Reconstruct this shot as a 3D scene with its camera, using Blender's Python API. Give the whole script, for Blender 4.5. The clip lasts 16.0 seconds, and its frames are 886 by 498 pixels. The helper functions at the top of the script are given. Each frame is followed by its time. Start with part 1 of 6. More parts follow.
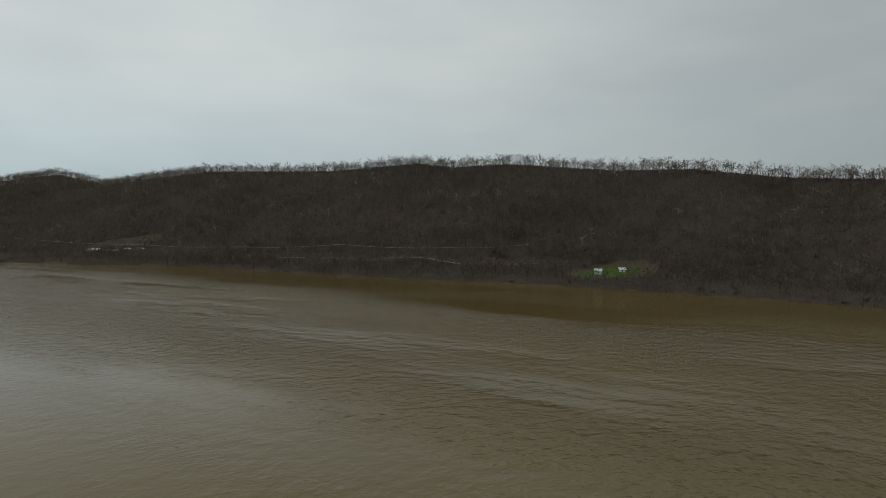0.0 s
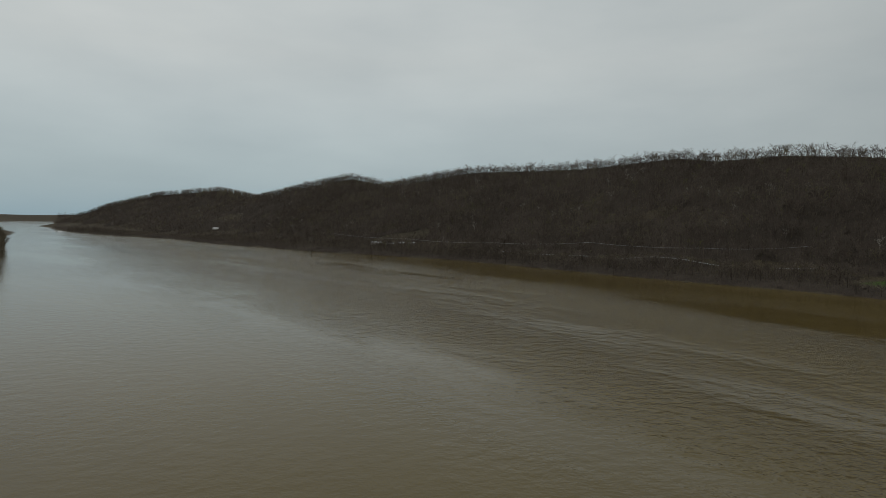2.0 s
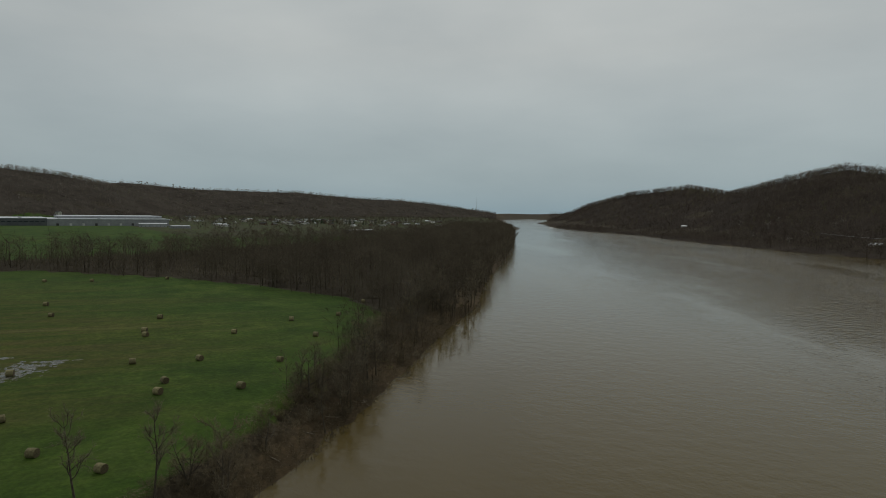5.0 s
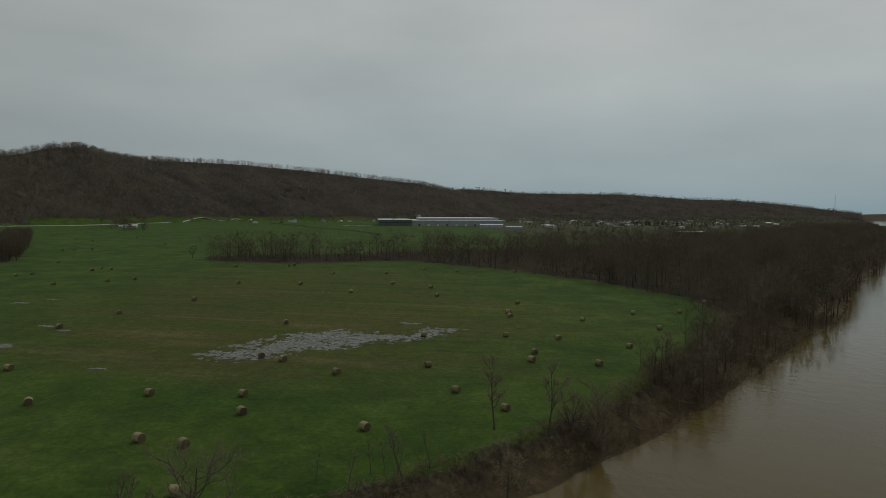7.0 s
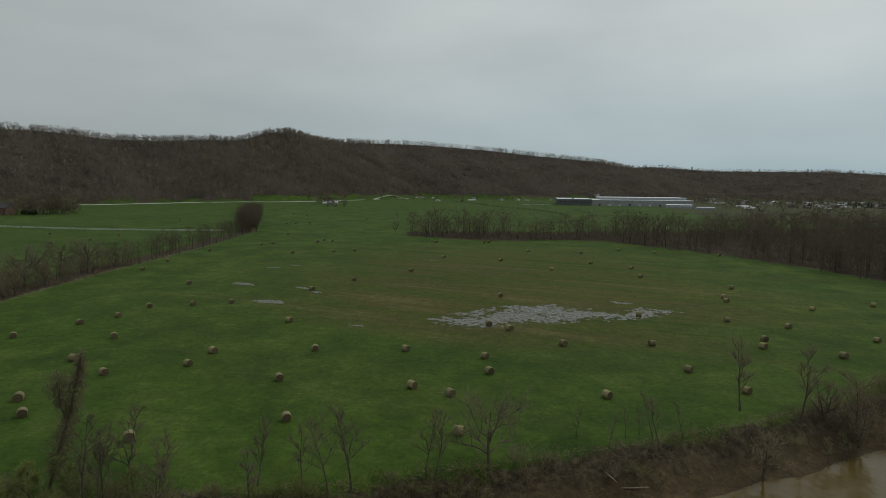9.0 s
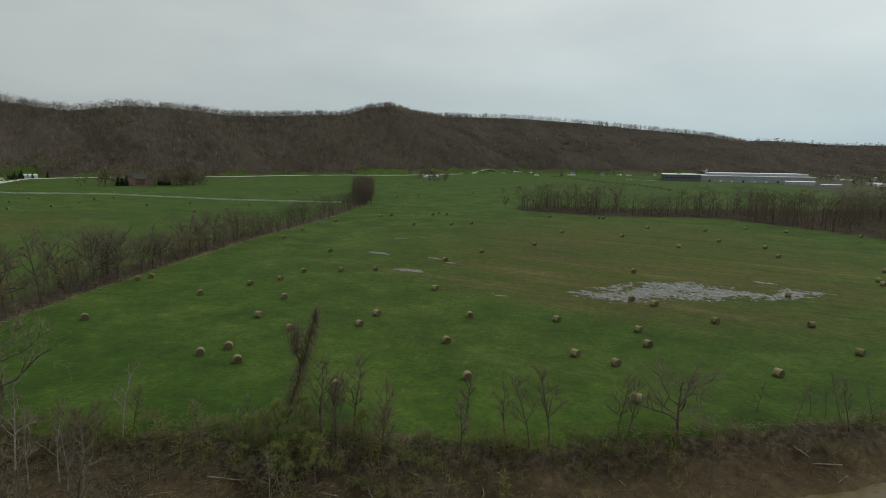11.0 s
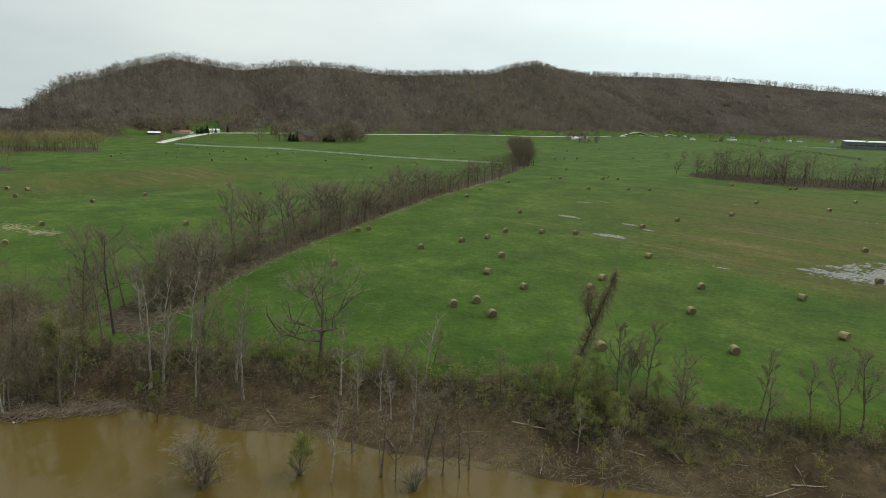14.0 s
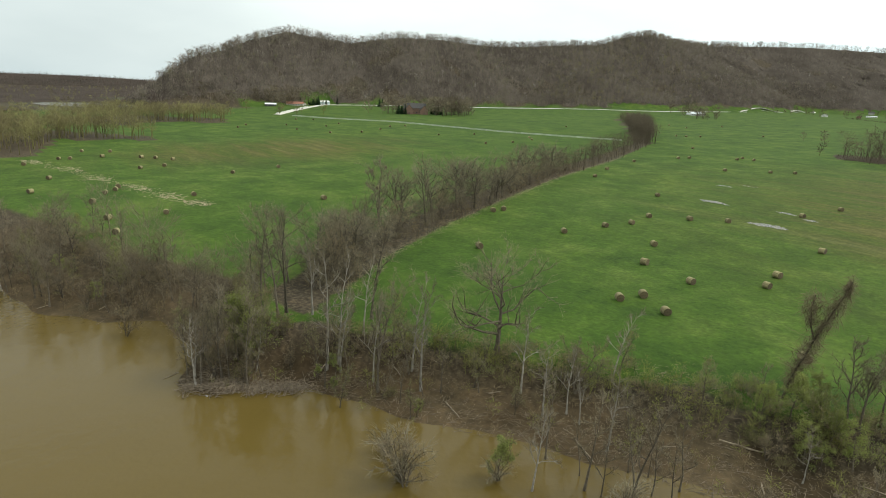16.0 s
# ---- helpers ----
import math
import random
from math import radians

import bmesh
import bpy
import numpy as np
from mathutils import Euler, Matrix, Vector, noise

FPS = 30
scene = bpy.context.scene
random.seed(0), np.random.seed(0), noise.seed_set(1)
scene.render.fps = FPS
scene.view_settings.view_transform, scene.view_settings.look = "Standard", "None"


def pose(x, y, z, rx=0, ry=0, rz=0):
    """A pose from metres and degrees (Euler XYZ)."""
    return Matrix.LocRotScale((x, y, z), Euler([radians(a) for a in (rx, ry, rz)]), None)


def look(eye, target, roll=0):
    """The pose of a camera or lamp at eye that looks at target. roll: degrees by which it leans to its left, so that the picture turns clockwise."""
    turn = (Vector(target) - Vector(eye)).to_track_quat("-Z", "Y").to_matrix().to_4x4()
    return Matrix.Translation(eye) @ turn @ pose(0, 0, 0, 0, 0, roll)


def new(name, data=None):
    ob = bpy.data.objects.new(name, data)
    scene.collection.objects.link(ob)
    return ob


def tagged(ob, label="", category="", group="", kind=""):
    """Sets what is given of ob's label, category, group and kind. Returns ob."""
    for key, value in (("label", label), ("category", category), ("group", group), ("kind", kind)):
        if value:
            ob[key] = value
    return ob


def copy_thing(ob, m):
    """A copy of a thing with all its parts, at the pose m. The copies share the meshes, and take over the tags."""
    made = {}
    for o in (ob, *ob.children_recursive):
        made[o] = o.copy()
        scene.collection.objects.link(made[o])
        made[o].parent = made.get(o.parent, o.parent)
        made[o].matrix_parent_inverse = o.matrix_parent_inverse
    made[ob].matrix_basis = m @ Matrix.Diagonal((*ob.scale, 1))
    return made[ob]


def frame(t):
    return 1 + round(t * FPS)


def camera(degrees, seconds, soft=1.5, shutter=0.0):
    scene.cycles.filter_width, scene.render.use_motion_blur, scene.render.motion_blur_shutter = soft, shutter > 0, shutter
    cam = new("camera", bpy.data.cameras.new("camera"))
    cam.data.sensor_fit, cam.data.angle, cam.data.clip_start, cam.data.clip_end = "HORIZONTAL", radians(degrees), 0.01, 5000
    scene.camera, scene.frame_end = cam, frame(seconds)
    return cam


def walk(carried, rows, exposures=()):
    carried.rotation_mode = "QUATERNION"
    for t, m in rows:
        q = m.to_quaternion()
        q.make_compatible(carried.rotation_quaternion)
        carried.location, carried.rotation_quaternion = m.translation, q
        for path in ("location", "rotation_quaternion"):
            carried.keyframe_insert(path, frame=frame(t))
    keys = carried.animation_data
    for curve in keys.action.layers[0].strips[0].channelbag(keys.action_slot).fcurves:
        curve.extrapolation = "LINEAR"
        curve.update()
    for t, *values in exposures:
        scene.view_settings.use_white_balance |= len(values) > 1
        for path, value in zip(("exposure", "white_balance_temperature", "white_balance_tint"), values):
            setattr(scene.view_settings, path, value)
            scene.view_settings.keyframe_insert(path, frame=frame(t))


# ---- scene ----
cam = camera(72.8, 16.0, soft=0.55)
PATH = [
    (0, (-5.96, 6.802, 44.656), (-5.5, 8.747, 44.584), 0.7),
    (0.5, (-3.996, 3.97, 44.671), (-3.757, 5.954, 44.594), 0.9),
    (1, (-2.053, 0.958, 44.686), (-2.01, 2.955, 44.604), 0.9),
    (1.5, (-0.389, -2.062, 44.718), (-0.554, -0.071, 44.631), 1.1),
    (2, (0.962, -5.238, 44.758), (0.59, -3.275, 44.666), 1.1),
    (2.5, (2.271, -8.541, 44.818), (1.699, -6.628, 44.72), 1.3),
    (3, (4.036, -11.933, 44.899), (3.242, -10.1, 44.795), 1.2),
    (3.5, (6.269, -15.333, 44.986), (5.248, -13.617, 44.875), 1.3),
    (4, (8.934, -18.725, 45.041), (7.696, -17.159, 44.924), 1.3),
    (6.3, (23.772, -34.564, 43.324), (21.867, -33.967, 43.198), 0.1),
    (6.5, (24.745, -35.992, 43.376), (22.812, -35.494, 43.249), 0.1),
    (7, (27.25, -39.727, 43.395), (25.268, -39.491, 43.268), 0.3),
    (7.5, (29.469, -43.143, 43.351), (27.473, -43.132, 43.218), 0.3),
    (8, (31.766, -46.505, 43.496), (29.777, -46.647, 43.341), 0.4),
    (8.5, (33.927, -50.025, 43.589), (31.949, -50.265, 43.412), 0.4),
    (9, (36.051, -53.705, 43.774), (34.088, -54.031, 43.573), 0.5),
    (9.5, (37.971, -57.355, 43.851), (36.025, -57.758, 43.626), 0.6),
    (10, (40.323, -60.621, 43.783), (38.397, -61.099, 43.537), 0.6),
    (12.5, (50.52, -78.27, 43.693), (48.719, -79.065, 43.339), 1.1),
    (13, (52.51, -81.819, 43.705), (50.743, -82.678, 43.329), 1.2),
    (13.5, (54.329, -85.514, 43.699), (52.602, -86.441, 43.299), 1.4),
    (14, (56.227, -89.335, 43.667), (54.54, -90.322, 43.244), 1.6),
    (14.5, (57.856, -92.901, 43.715), (56.207, -93.94, 43.268), 1.7),
    (15, (59.167, -96.513, 43.865), (57.557, -97.603, 43.394), 1.7),
    (15.5, (59.595, -100.618, 44.098), (58.033, -101.765, 43.604), 1.8),
    (16, (59.361, -104.576, 44.399), (57.863, -105.796, 43.882), 1.9),
]
walk(cam, [(t, look(eye, target, roll)) for t, eye, target, roll in PATH],
     [(0, -0.80, 6500, 9), (2, -1.02, 6500, 9), (3.5, -1.12, 6500, 9), (7, -1.31, 6550, 9), (8, -1.05, 6520, 9), (9, -0.92, 6500, 9), (12.5, -0.20, 6600, 8), (14.5, 0.26, 6640, 7), (16, 0.53, 6680, 7)])

# ---- sky and light ----
SUN_DIR = (radians(50), radians(315))          # elevation, compass turn of the veiled sun
world = bpy.data.worlds.new("overcast_sky")
scene.world = world
world.use_nodes = True
wn, wl = world.node_tree.nodes, world.node_tree.links
wn.clear()
w_out = wn.new("ShaderNodeOutputWorld")
w_bg = wn.new("ShaderNodeBackground")
w_sky = wn.new("ShaderNodeTexSky")
w_sky.sky_type, w_sky.sun_disc = "NISHITA", False
w_sky.sun_elevation, w_sky.sun_rotation = SUN_DIR
w_sky.air_density, w_sky.dust_density, w_sky.ozone_density = 1.0, 4.0, 1.0
w_co = wn.new("ShaderNodeTexCoord")
w_map = wn.new("ShaderNodeMapping")
w_map.inputs["Scale"].default_value = (1.0, 1.0, 3.2)
w_noise = wn.new("ShaderNodeTexNoise")
w_noise.inputs["Scale"].default_value, w_noise.inputs["Detail"].default_value = 2.2, 5.0
w_noise.inputs["Roughness"].default_value = 0.5
w_ramp = wn.new("ShaderNodeValToRGB")
w_ramp.color_ramp.elements[0].position, w_ramp.color_ramp.elements[0].color = 0.30, (4.55, 4.98, 5.0, 1)
w_ramp.color_ramp.elements[1].position, w_ramp.color_ramp.elements[1].color = 0.72, (5.85, 6.18, 6.05, 1)
# thinner, bluer cloud low over the horizon
w_sep = wn.new("ShaderNodeSeparateXYZ")
w_low = wn.new("ShaderNodeMapRange")
w_low.inputs["From Min"].default_value, w_low.inputs["From Max"].default_value = -0.02, 0.30
w_low.inputs["To Min"].default_value, w_low.inputs["To Max"].default_value = 0.0, 1.0
w_lowc = wn.new("ShaderNodeValToRGB")
w_lowc.color_ramp.elements[0].position, w_lowc.color_ramp.elements[0].color = 0.0, (0.56, 0.74, 0.86, 1)
w_lowc.color_ramp.elements[1].position, w_lowc.color_ramp.elements[1].color = 0.85, (1.0, 1.0, 1.0, 1)
w_mul = wn.new("ShaderNodeMixRGB")
w_mul.blend_type = "MULTIPLY"
w_mix = wn.new("ShaderNodeMixRGB")
w_mix.inputs[0].default_value = 0.9
wl.new(w_co.outputs["Generated"], w_map.inputs["Vector"])
wl.new(w_map.outputs[0], w_noise.inputs["Vector"])
wl.new(w_noise.outputs["Fac"], w_ramp.inputs[0])
wl.new(w_co.outputs["Generated"], w_sep.inputs[0])
wl.new(w_sep.outputs["Z"], w_low.inputs["Value"])
wl.new(w_low.outputs[0], w_lowc.inputs[0])
wl.new(w_ramp.outputs[0], w_mul.inputs[1])
# the cloud is thickest in the south and thins out up the river
w_up = wn.new("ShaderNodeVectorMath")
w_up.operation = "DOT_PRODUCT"
w_up.inputs[1].default_value = (-0.75, 0.66, 0.0)
wl.new(w_co.outputs["Generated"], w_up.inputs[0])
w_thin = wn.new("ShaderNodeMapRange")
w_thin.inputs["From Min"].default_value, w_thin.inputs["From Max"].default_value = 0.15, 0.95
w_thin.inputs["To Min"].default_value, w_thin.inputs["To Max"].default_value = 0.35, 1.0
wl.new(w_up.outputs["Value"], w_thin.inputs["Value"])
wl.new(w_thin.outputs[0], w_mul.inputs[0])
wl.new(w_lowc.outputs[0], w_mul.inputs[2])
wl.new(w_sky.outputs[0], w_mix.inputs[1])
wl.new(w_mul.outputs[0], w_mix.inputs[2])
w_bg.inputs["Strength"].default_value = 0.1
# the cloud is thinner and brighter towards the sun
w_dot = wn.new("ShaderNodeVectorMath")
w_dot.operation = "DOT_PRODUCT"
w_dot.inputs[1].default_value = (-0.60, 0.60, 0.53)
wl.new(w_co.outputs["Generated"], w_dot.inputs[0])
w_glow = wn.new("ShaderNodeMapRange")
w_glow.interpolation_type = "SMOOTHSTEP"
w_glow.inputs["From Min"].default_value, w_glow.inputs["From Max"].default_value = -0.35, 1.0
w_glow.inputs["To Min"].default_value, w_glow.inputs["To Max"].default_value = 1.24, 1.95
wl.new(w_dot.outputs["Value"], w_glow.inputs["Value"])
w_lit = wn.new("ShaderNodeVectorMath")
w_lit.operation = "SCALE"
wl.new(w_mix.outputs[0], w_lit.inputs[0])
wl.new(w_glow.outputs[0], w_lit.inputs["Scale"])
wl.new(w_lit.outputs[0], w_bg.inputs["Color"])
wl.new(w_bg.outputs[0], w_out.inputs["Surface"])

sun = new("sun", bpy.data.lights.new("sun", "SUN"))
sun.data.energy, sun.data.angle, sun.data.color = 1.1, radians(14), (1.0, 0.96, 0.9)
se, sr = SUN_DIR
sun_from = Vector((math.sin(sr) * math.cos(se), math.cos(sr) * math.cos(se), math.sin(se)))
sun.matrix_world = look(sun_from * 100, (0, 0, 0))
tagged(sun, "veiled sun behind thin overcast", "sun", kind="structure")


# ---- materials ----
def material(name, roughness=0.9):
    m = bpy.data.materials.new(name)
    m.use_nodes = True
    n = m.node_tree.nodes
    bsdf = n["Principled BSDF"]
    bsdf.inputs["Roughness"].default_value = roughness
    return m, n, m.node_tree.links, bsdf


def ramp(n, stops):
    r = n.new("ShaderNodeValToRGB")
    while len(r.color_ramp.elements) < len(stops):
        r.color_ramp.elements.new(0.5)
    for e, (p, c) in zip(r.color_ramp.elements, stops):
        e.position, e.color = p, (*c, 1)
    return r


def noise_tex(n, l, scale, detail=4.0, vector=None, rough=0.55, stretch=None):
    t = n.new("ShaderNodeTexNoise")
    t.inputs["Scale"].default_value, t.inputs["Detail"].default_value = scale, detail
    t.inputs["Roughness"].default_value = rough
    if vector is not None:
        if stretch is not None:
            mp = n.new("ShaderNodeMapping")
            mp.vector_type = "TEXTURE"       # turned first, then drawn out along its own x
            mp.inputs["Scale"].default_value = stretch[0]
            mp.inputs["Rotation"].default_value = (0, 0, radians(stretch[1]))
            l.new(vector, mp.inputs["Vector"])
            vector = mp.outputs[0]
        l.new(vector, t.inputs["Vector"])
    return t


def mix(n, l, fac, a, b, kind="MIX"):
    m = n.new("ShaderNodeMixRGB")
    m.blend_type = kind
    for socket, v in ((m.inputs[0], fac), (m.inputs[1], a), (m.inputs[2], b)):
        if isinstance(v, bpy.types.NodeSocket):
            l.new(v, socket)
        elif isinstance(v, (int, float)):
            socket.default_value = v
        else:
            socket.default_value = (*v, 1)
    return m.outputs[0]


def bumped(n, l, bsdf, height, strength, distance):
    b = n.new("ShaderNodeBump")
    b.inputs["Strength"].default_value, b.inputs["Distance"].default_value = strength, distance
    l.new(height, b.inputs["Height"])
    l.new(b.outputs[0], bsdf.inputs["Normal"])


def let_through(n, l, bsdf, colour, share):
    """Thin twigs and leaves pass a share of the light on to their far side."""
    thin = n.new("ShaderNodeBsdfTranslucent")
    l.new(colour, thin.inputs["Color"])
    both = n.new("ShaderNodeMixShader")
    both.inputs[0].default_value = share
    l.new(bsdf.outputs[0], both.inputs[1])
    l.new(thin.outputs[0], both.inputs[2])
    l.new(both.outputs[0], n["Material Output"].inputs["Surface"])


def plain_stuff(name, dark, light, scale=6.0, roughness=0.9, by_object=True, bump=0.0, thin=0.0):
    """Two-tone grained surface, a little different on every object."""
    m, n, l, bsdf = material(name, roughness)
    co = n.new("ShaderNodeTexCoord")
    t = noise_tex(n, l, scale, 5.0, co.outputs["Object"])
    r = ramp(n, [(0.3, dark), (0.7, light)])
    l.new(t.outputs["Fac"], r.inputs[0])
    col = r.outputs[0]
    if by_object:
        info = n.new("ShaderNodeObjectInfo")
        v = n.new("ShaderNodeMapRange")
        v.inputs["To Min"].default_value, v.inputs["To Max"].default_value = 0.72, 1.28
        l.new(info.outputs["Random"], v.inputs["Value"])
        c = n.new("ShaderNodeCombineColor")
        for k in range(3):
            l.new(v.outputs[0], c.inputs[k])
        col = mix(n, l, 1.0, col, c.outputs[0], "MULTIPLY")
    l.new(col, bsdf.inputs["Base Color"])
    if thin:
        let_through(n, l, bsdf, col, thin)
    if bump:
        bumped(n, l, bsdf, t.outputs["Fac"], 0.6, bump)
    return m


def toned(name, tints, roughness=0.95):
    """Woodland: the tint of each tree comes with its mesh as the attribute tone."""
    m, n, l, bsdf = material(name, roughness)
    a = n.new("ShaderNodeAttribute")
    a.attribute_name = "tone"
    r = ramp(n, tints)
    l.new(a.outputs["Fac"], r.inputs[0])
    geo = n.new("ShaderNodeNewGeometry")
    twig = noise_tex(n, l, 0.9, 3.0, geo.outputs["Position"], 0.7, ((1.0, 1.0, 2.2), 0))
    g = ramp(n, [(0.28, (0.72, 0.72, 0.73)), (0.72, (1.28, 1.27, 1.25))])
    l.new(twig.outputs["Fac"], g.inputs[0])
    col = mix(n, l, 1.0, r.outputs[0], g.outputs[0], "MULTIPLY")
    l.new(col, bsdf.inputs["Base Color"])
    bsdf.inputs["Specular IOR Level"].default_value = 0.1
    let_through(n, l, bsdf, col, 0.42)
    return m


def ground_material():
    m, n, l, bsdf = material("ground", 0.95)
    bsdf.inputs["Specular IOR Level"].default_value = 0.15
    geo = n.new("ShaderNodeNewGeometry")
    pos = geo.outputs["Position"]
    big = noise_tex(n, l, 0.012, 4.0, pos)
    mid = noise_tex(n, l, 0.07, 5.0, pos)
    fine = noise_tex(n, l, 1.1, 6.0, pos, 0.65)
    streak = noise_tex(n, l, 0.05, 4.0, pos, 0.55, ((5.0, 0.8, 1.0), 74))
    lush = ramp(n, [(0.30, (0.031, 0.064, 0.008)), (0.50, (0.048, 0.092, 0.011)), (0.75, (0.084, 0.126, 0.023))])
    l.new(mid.outputs["Fac"], lush.inputs[0])
    wet = ramp(n, [(0.36, (0.036, 0.062, 0.008)), (0.47, (0.066, 0.086, 0.014)), (0.55, (0.078, 0.078, 0.020)), (0.66, (0.120, 0.118, 0.040))])
    swath = noise_tex(n, l, 0.11, 5.0, pos, 0.62, ((7.0, 0.75, 1.0), 74))
    blend = n.new("ShaderNodeMath")
    blend.operation = "MULTIPLY_ADD"
    l.new(swath.outputs["Fac"], blend.inputs[0])
    blend.inputs[1].default_value = 0.6
    half = n.new("ShaderNodeMath")
    half.operation = "MULTIPLY"
    half.inputs[1].default_value = 0.4
    l.new(streak.outputs["Fac"], half.inputs[0])
    l.new(half.outputs[0], blend.inputs[2])
    l.new(blend.outputs[0], wet.inputs[0])
    a_wet = n.new("ShaderNodeAttribute")
    a_wet.attribute_name = "wet"
    m1 = n.new("ShaderNodeMath")
    m1.operation = "MULTIPLY_ADD"
    l.new(streak.outputs["Fac"], m1.inputs[0])
    m1.inputs[1].default_value = 3.0
    m1.inputs[2].default_value = -1.25
    m2 = n.new("ShaderNodeMath")
    m2.operation, m2.use_clamp = "ADD", True
    l.new(m1.outputs[0], m2.inputs[0])
    l.new(a_wet.outputs["Fac"], m2.inputs[1])
    m3 = n.new("ShaderNodeMath")
    m3.operation, m3.use_clamp = "MULTIPLY", True
    l.new(m2.outputs[0], m3.inputs[0])
    l.new(a_wet.outputs["Fac"], m3.inputs[1])
    grass = mix(n, l, m3.outputs[0], lush.outputs[0], wet.outputs[0])
    litter = ramp(n, [(0.32, (0.034, 0.027, 0.018)), (0.52, (0.066, 0.053, 0.035)), (0.72, (0.120, 0.098, 0.064))])
    l.new(fine.outputs["Fac"], litter.inputs[0])
    mud = ramp(n, [(0.35, (0.048, 0.034, 0.018)), (0.7, (0.112, 0.082, 0.046))])
    l.new(mid.outputs["Fac"], mud.inputs[0])
    a_mud = n.new("ShaderNodeAttribute")
    a_mud.attribute_name = "mud"
    bare = mix(n, l, a_mud.outputs["Fac"], litter.outputs[0], mud.outputs[0])
    a_gr = n.new("ShaderNodeAttribute")
    a_gr.attribute_name = "grass"
    e1 = n.new("ShaderNodeMath")
    e1.operation = "MULTIPLY_ADD"
    l.new(mid.outputs["Fac"], e1.inputs[0])
    e1.inputs[1].default_value = 0.9
    l.new(a_gr.outputs["Fac"], e1.inputs[2])
    e2 = n.new("ShaderNodeMapRange")
    e2.interpolation_type = "SMOOTHSTEP"
    e2.inputs["From Min"].default_value, e2.inputs["From Max"].default_value = 0.75, 1.15
    l.new(e1.outputs[0], e2.inputs["Value"])
    col = mix(n, l, e2.outputs[0], bare, grass)
    tuft = noise_tex(n, l, 0.32, 6.0, pos, 0.7)
    tr = ramp(n, [(0.30, (0.80, 0.83, 0.84)), (0.50, (1.0, 1.0, 1.0)), (0.70, (1.26, 1.20, 1.14))])
    l.new(tuft.outputs["Fac"], tr.inputs[0])
    col = mix(n, l, 1.0, col, tr.outputs[0], "MULTIPLY")
    comb = noise_tex(n, l, 0.34, 8.0, pos, 0.78, ((1.8, 0.9, 1.0), 80))
    cb = ramp(n, [(0.34, (0.82, 0.84, 0.84)), (0.52, (1.0, 1.0, 1.0)), (0.68, (1.20, 1.19, 1.24))])
    l.new(comb.outputs["Fac"], cb.inputs[0])
    col = mix(n, l, 1.0, col, cb.outputs[0], "MULTIPLY")
    grain = ramp(n, [(0.25, (0.62, 0.62, 0.62)), (0.75, (1.32, 1.32, 1.32))])
    l.new(fine.outputs["Fac"], grain.inputs[0])
    col = mix(n, l, 1.0, col, grain.outputs[0], "MULTIPLY")
    patch = ramp(n, [(0.3, (0.86, 0.9, 0.9)), (0.7, (1.12, 1.06, 1.0))])
    l.new(big.outputs["Fac"], patch.inputs[0])
    col = mix(n, l, 1.0, col, patch.outputs[0], "MULTIPLY")
    l.new(col, bsdf.inputs["Base Color"])
    bumped(n, l, bsdf, fine.outputs["Fac"], 0.5, 0.25)
    return m


def river_material():
    """Silty water: smooth near this bank, ruffled by the current further out (attribute rough)."""
    m, n, l, bsdf = material("river_water", 0.08)
    geo = n.new("ShaderNodeNewGeometry")
    pos = geo.outputs["Position"]
    silt = noise_tex(n, l, 0.010, 4.0, pos, 0.5, ((2.6, 1.0, 1.0), 136))
    r = ramp(n, [(0.3, (0.085, 0.059, 0.014)), (0.7, (0.118, 0.085, 0.024))])
    l.new(silt.outputs["Fac"], r.inputs[0])
    l.new(r.outputs[0], bsdf.inputs["Base Color"])
    bsdf.inputs["IOR"].default_value = 1.33
    bsdf.inputs["Specular IOR Level"].default_value = 0.38
    calm = noise_tex(n, l, 0.016, 4.0, pos, 0.6, ((3.4, 1.0, 1.0), 140))
    cr = n.new("ShaderNodeMapRange")
    cr.interpolation_type = "SMOOTHSTEP"
    cr.inputs["From Min"].default_value, cr.inputs["From Max"].default_value = 0.34, 0.56
    cr.inputs["To Min"].default_value, cr.inputs["To Max"].default_value = 0.22, 1.0
    l.new(calm.outputs["Fac"], cr.inputs["Value"])
    rough = n.new("ShaderNodeAttribute")
    rough.attribute_name = "rough"
    share = n.new("ShaderNodeMath")
    share.operation = "MULTIPLY"
    l.new(cr.outputs[0], share.inputs[0])
    l.new(rough.outputs["Fac"], share.inputs[1])
    swell = noise_tex(n, l, 0.26, 3.0, pos, 0.55, ((1.25, 1.0, 1.0), 30))
    chop = noise_tex(n, l, 0.75, 3.0, pos, 0.6, ((1.2, 1.0, 1.0), 8))
    add = n.new("ShaderNodeMath")
    add.operation = "MULTIPLY_ADD"
    l.new(chop.outputs["Fac"], add.inputs[0])
    add.inputs[1].default_value = 0.38
    l.new(swell.outputs["Fac"], add.inputs[2])
    mul = n.new("ShaderNodeMath")
    mul.operation = "MULTIPLY"
    l.new(add.outputs[0], mul.inputs[0])
    l.new(share.outputs[0], mul.inputs[1])
    bumped(n, l, bsdf, mul.outputs[0], 1.0, 1.25)
    return m


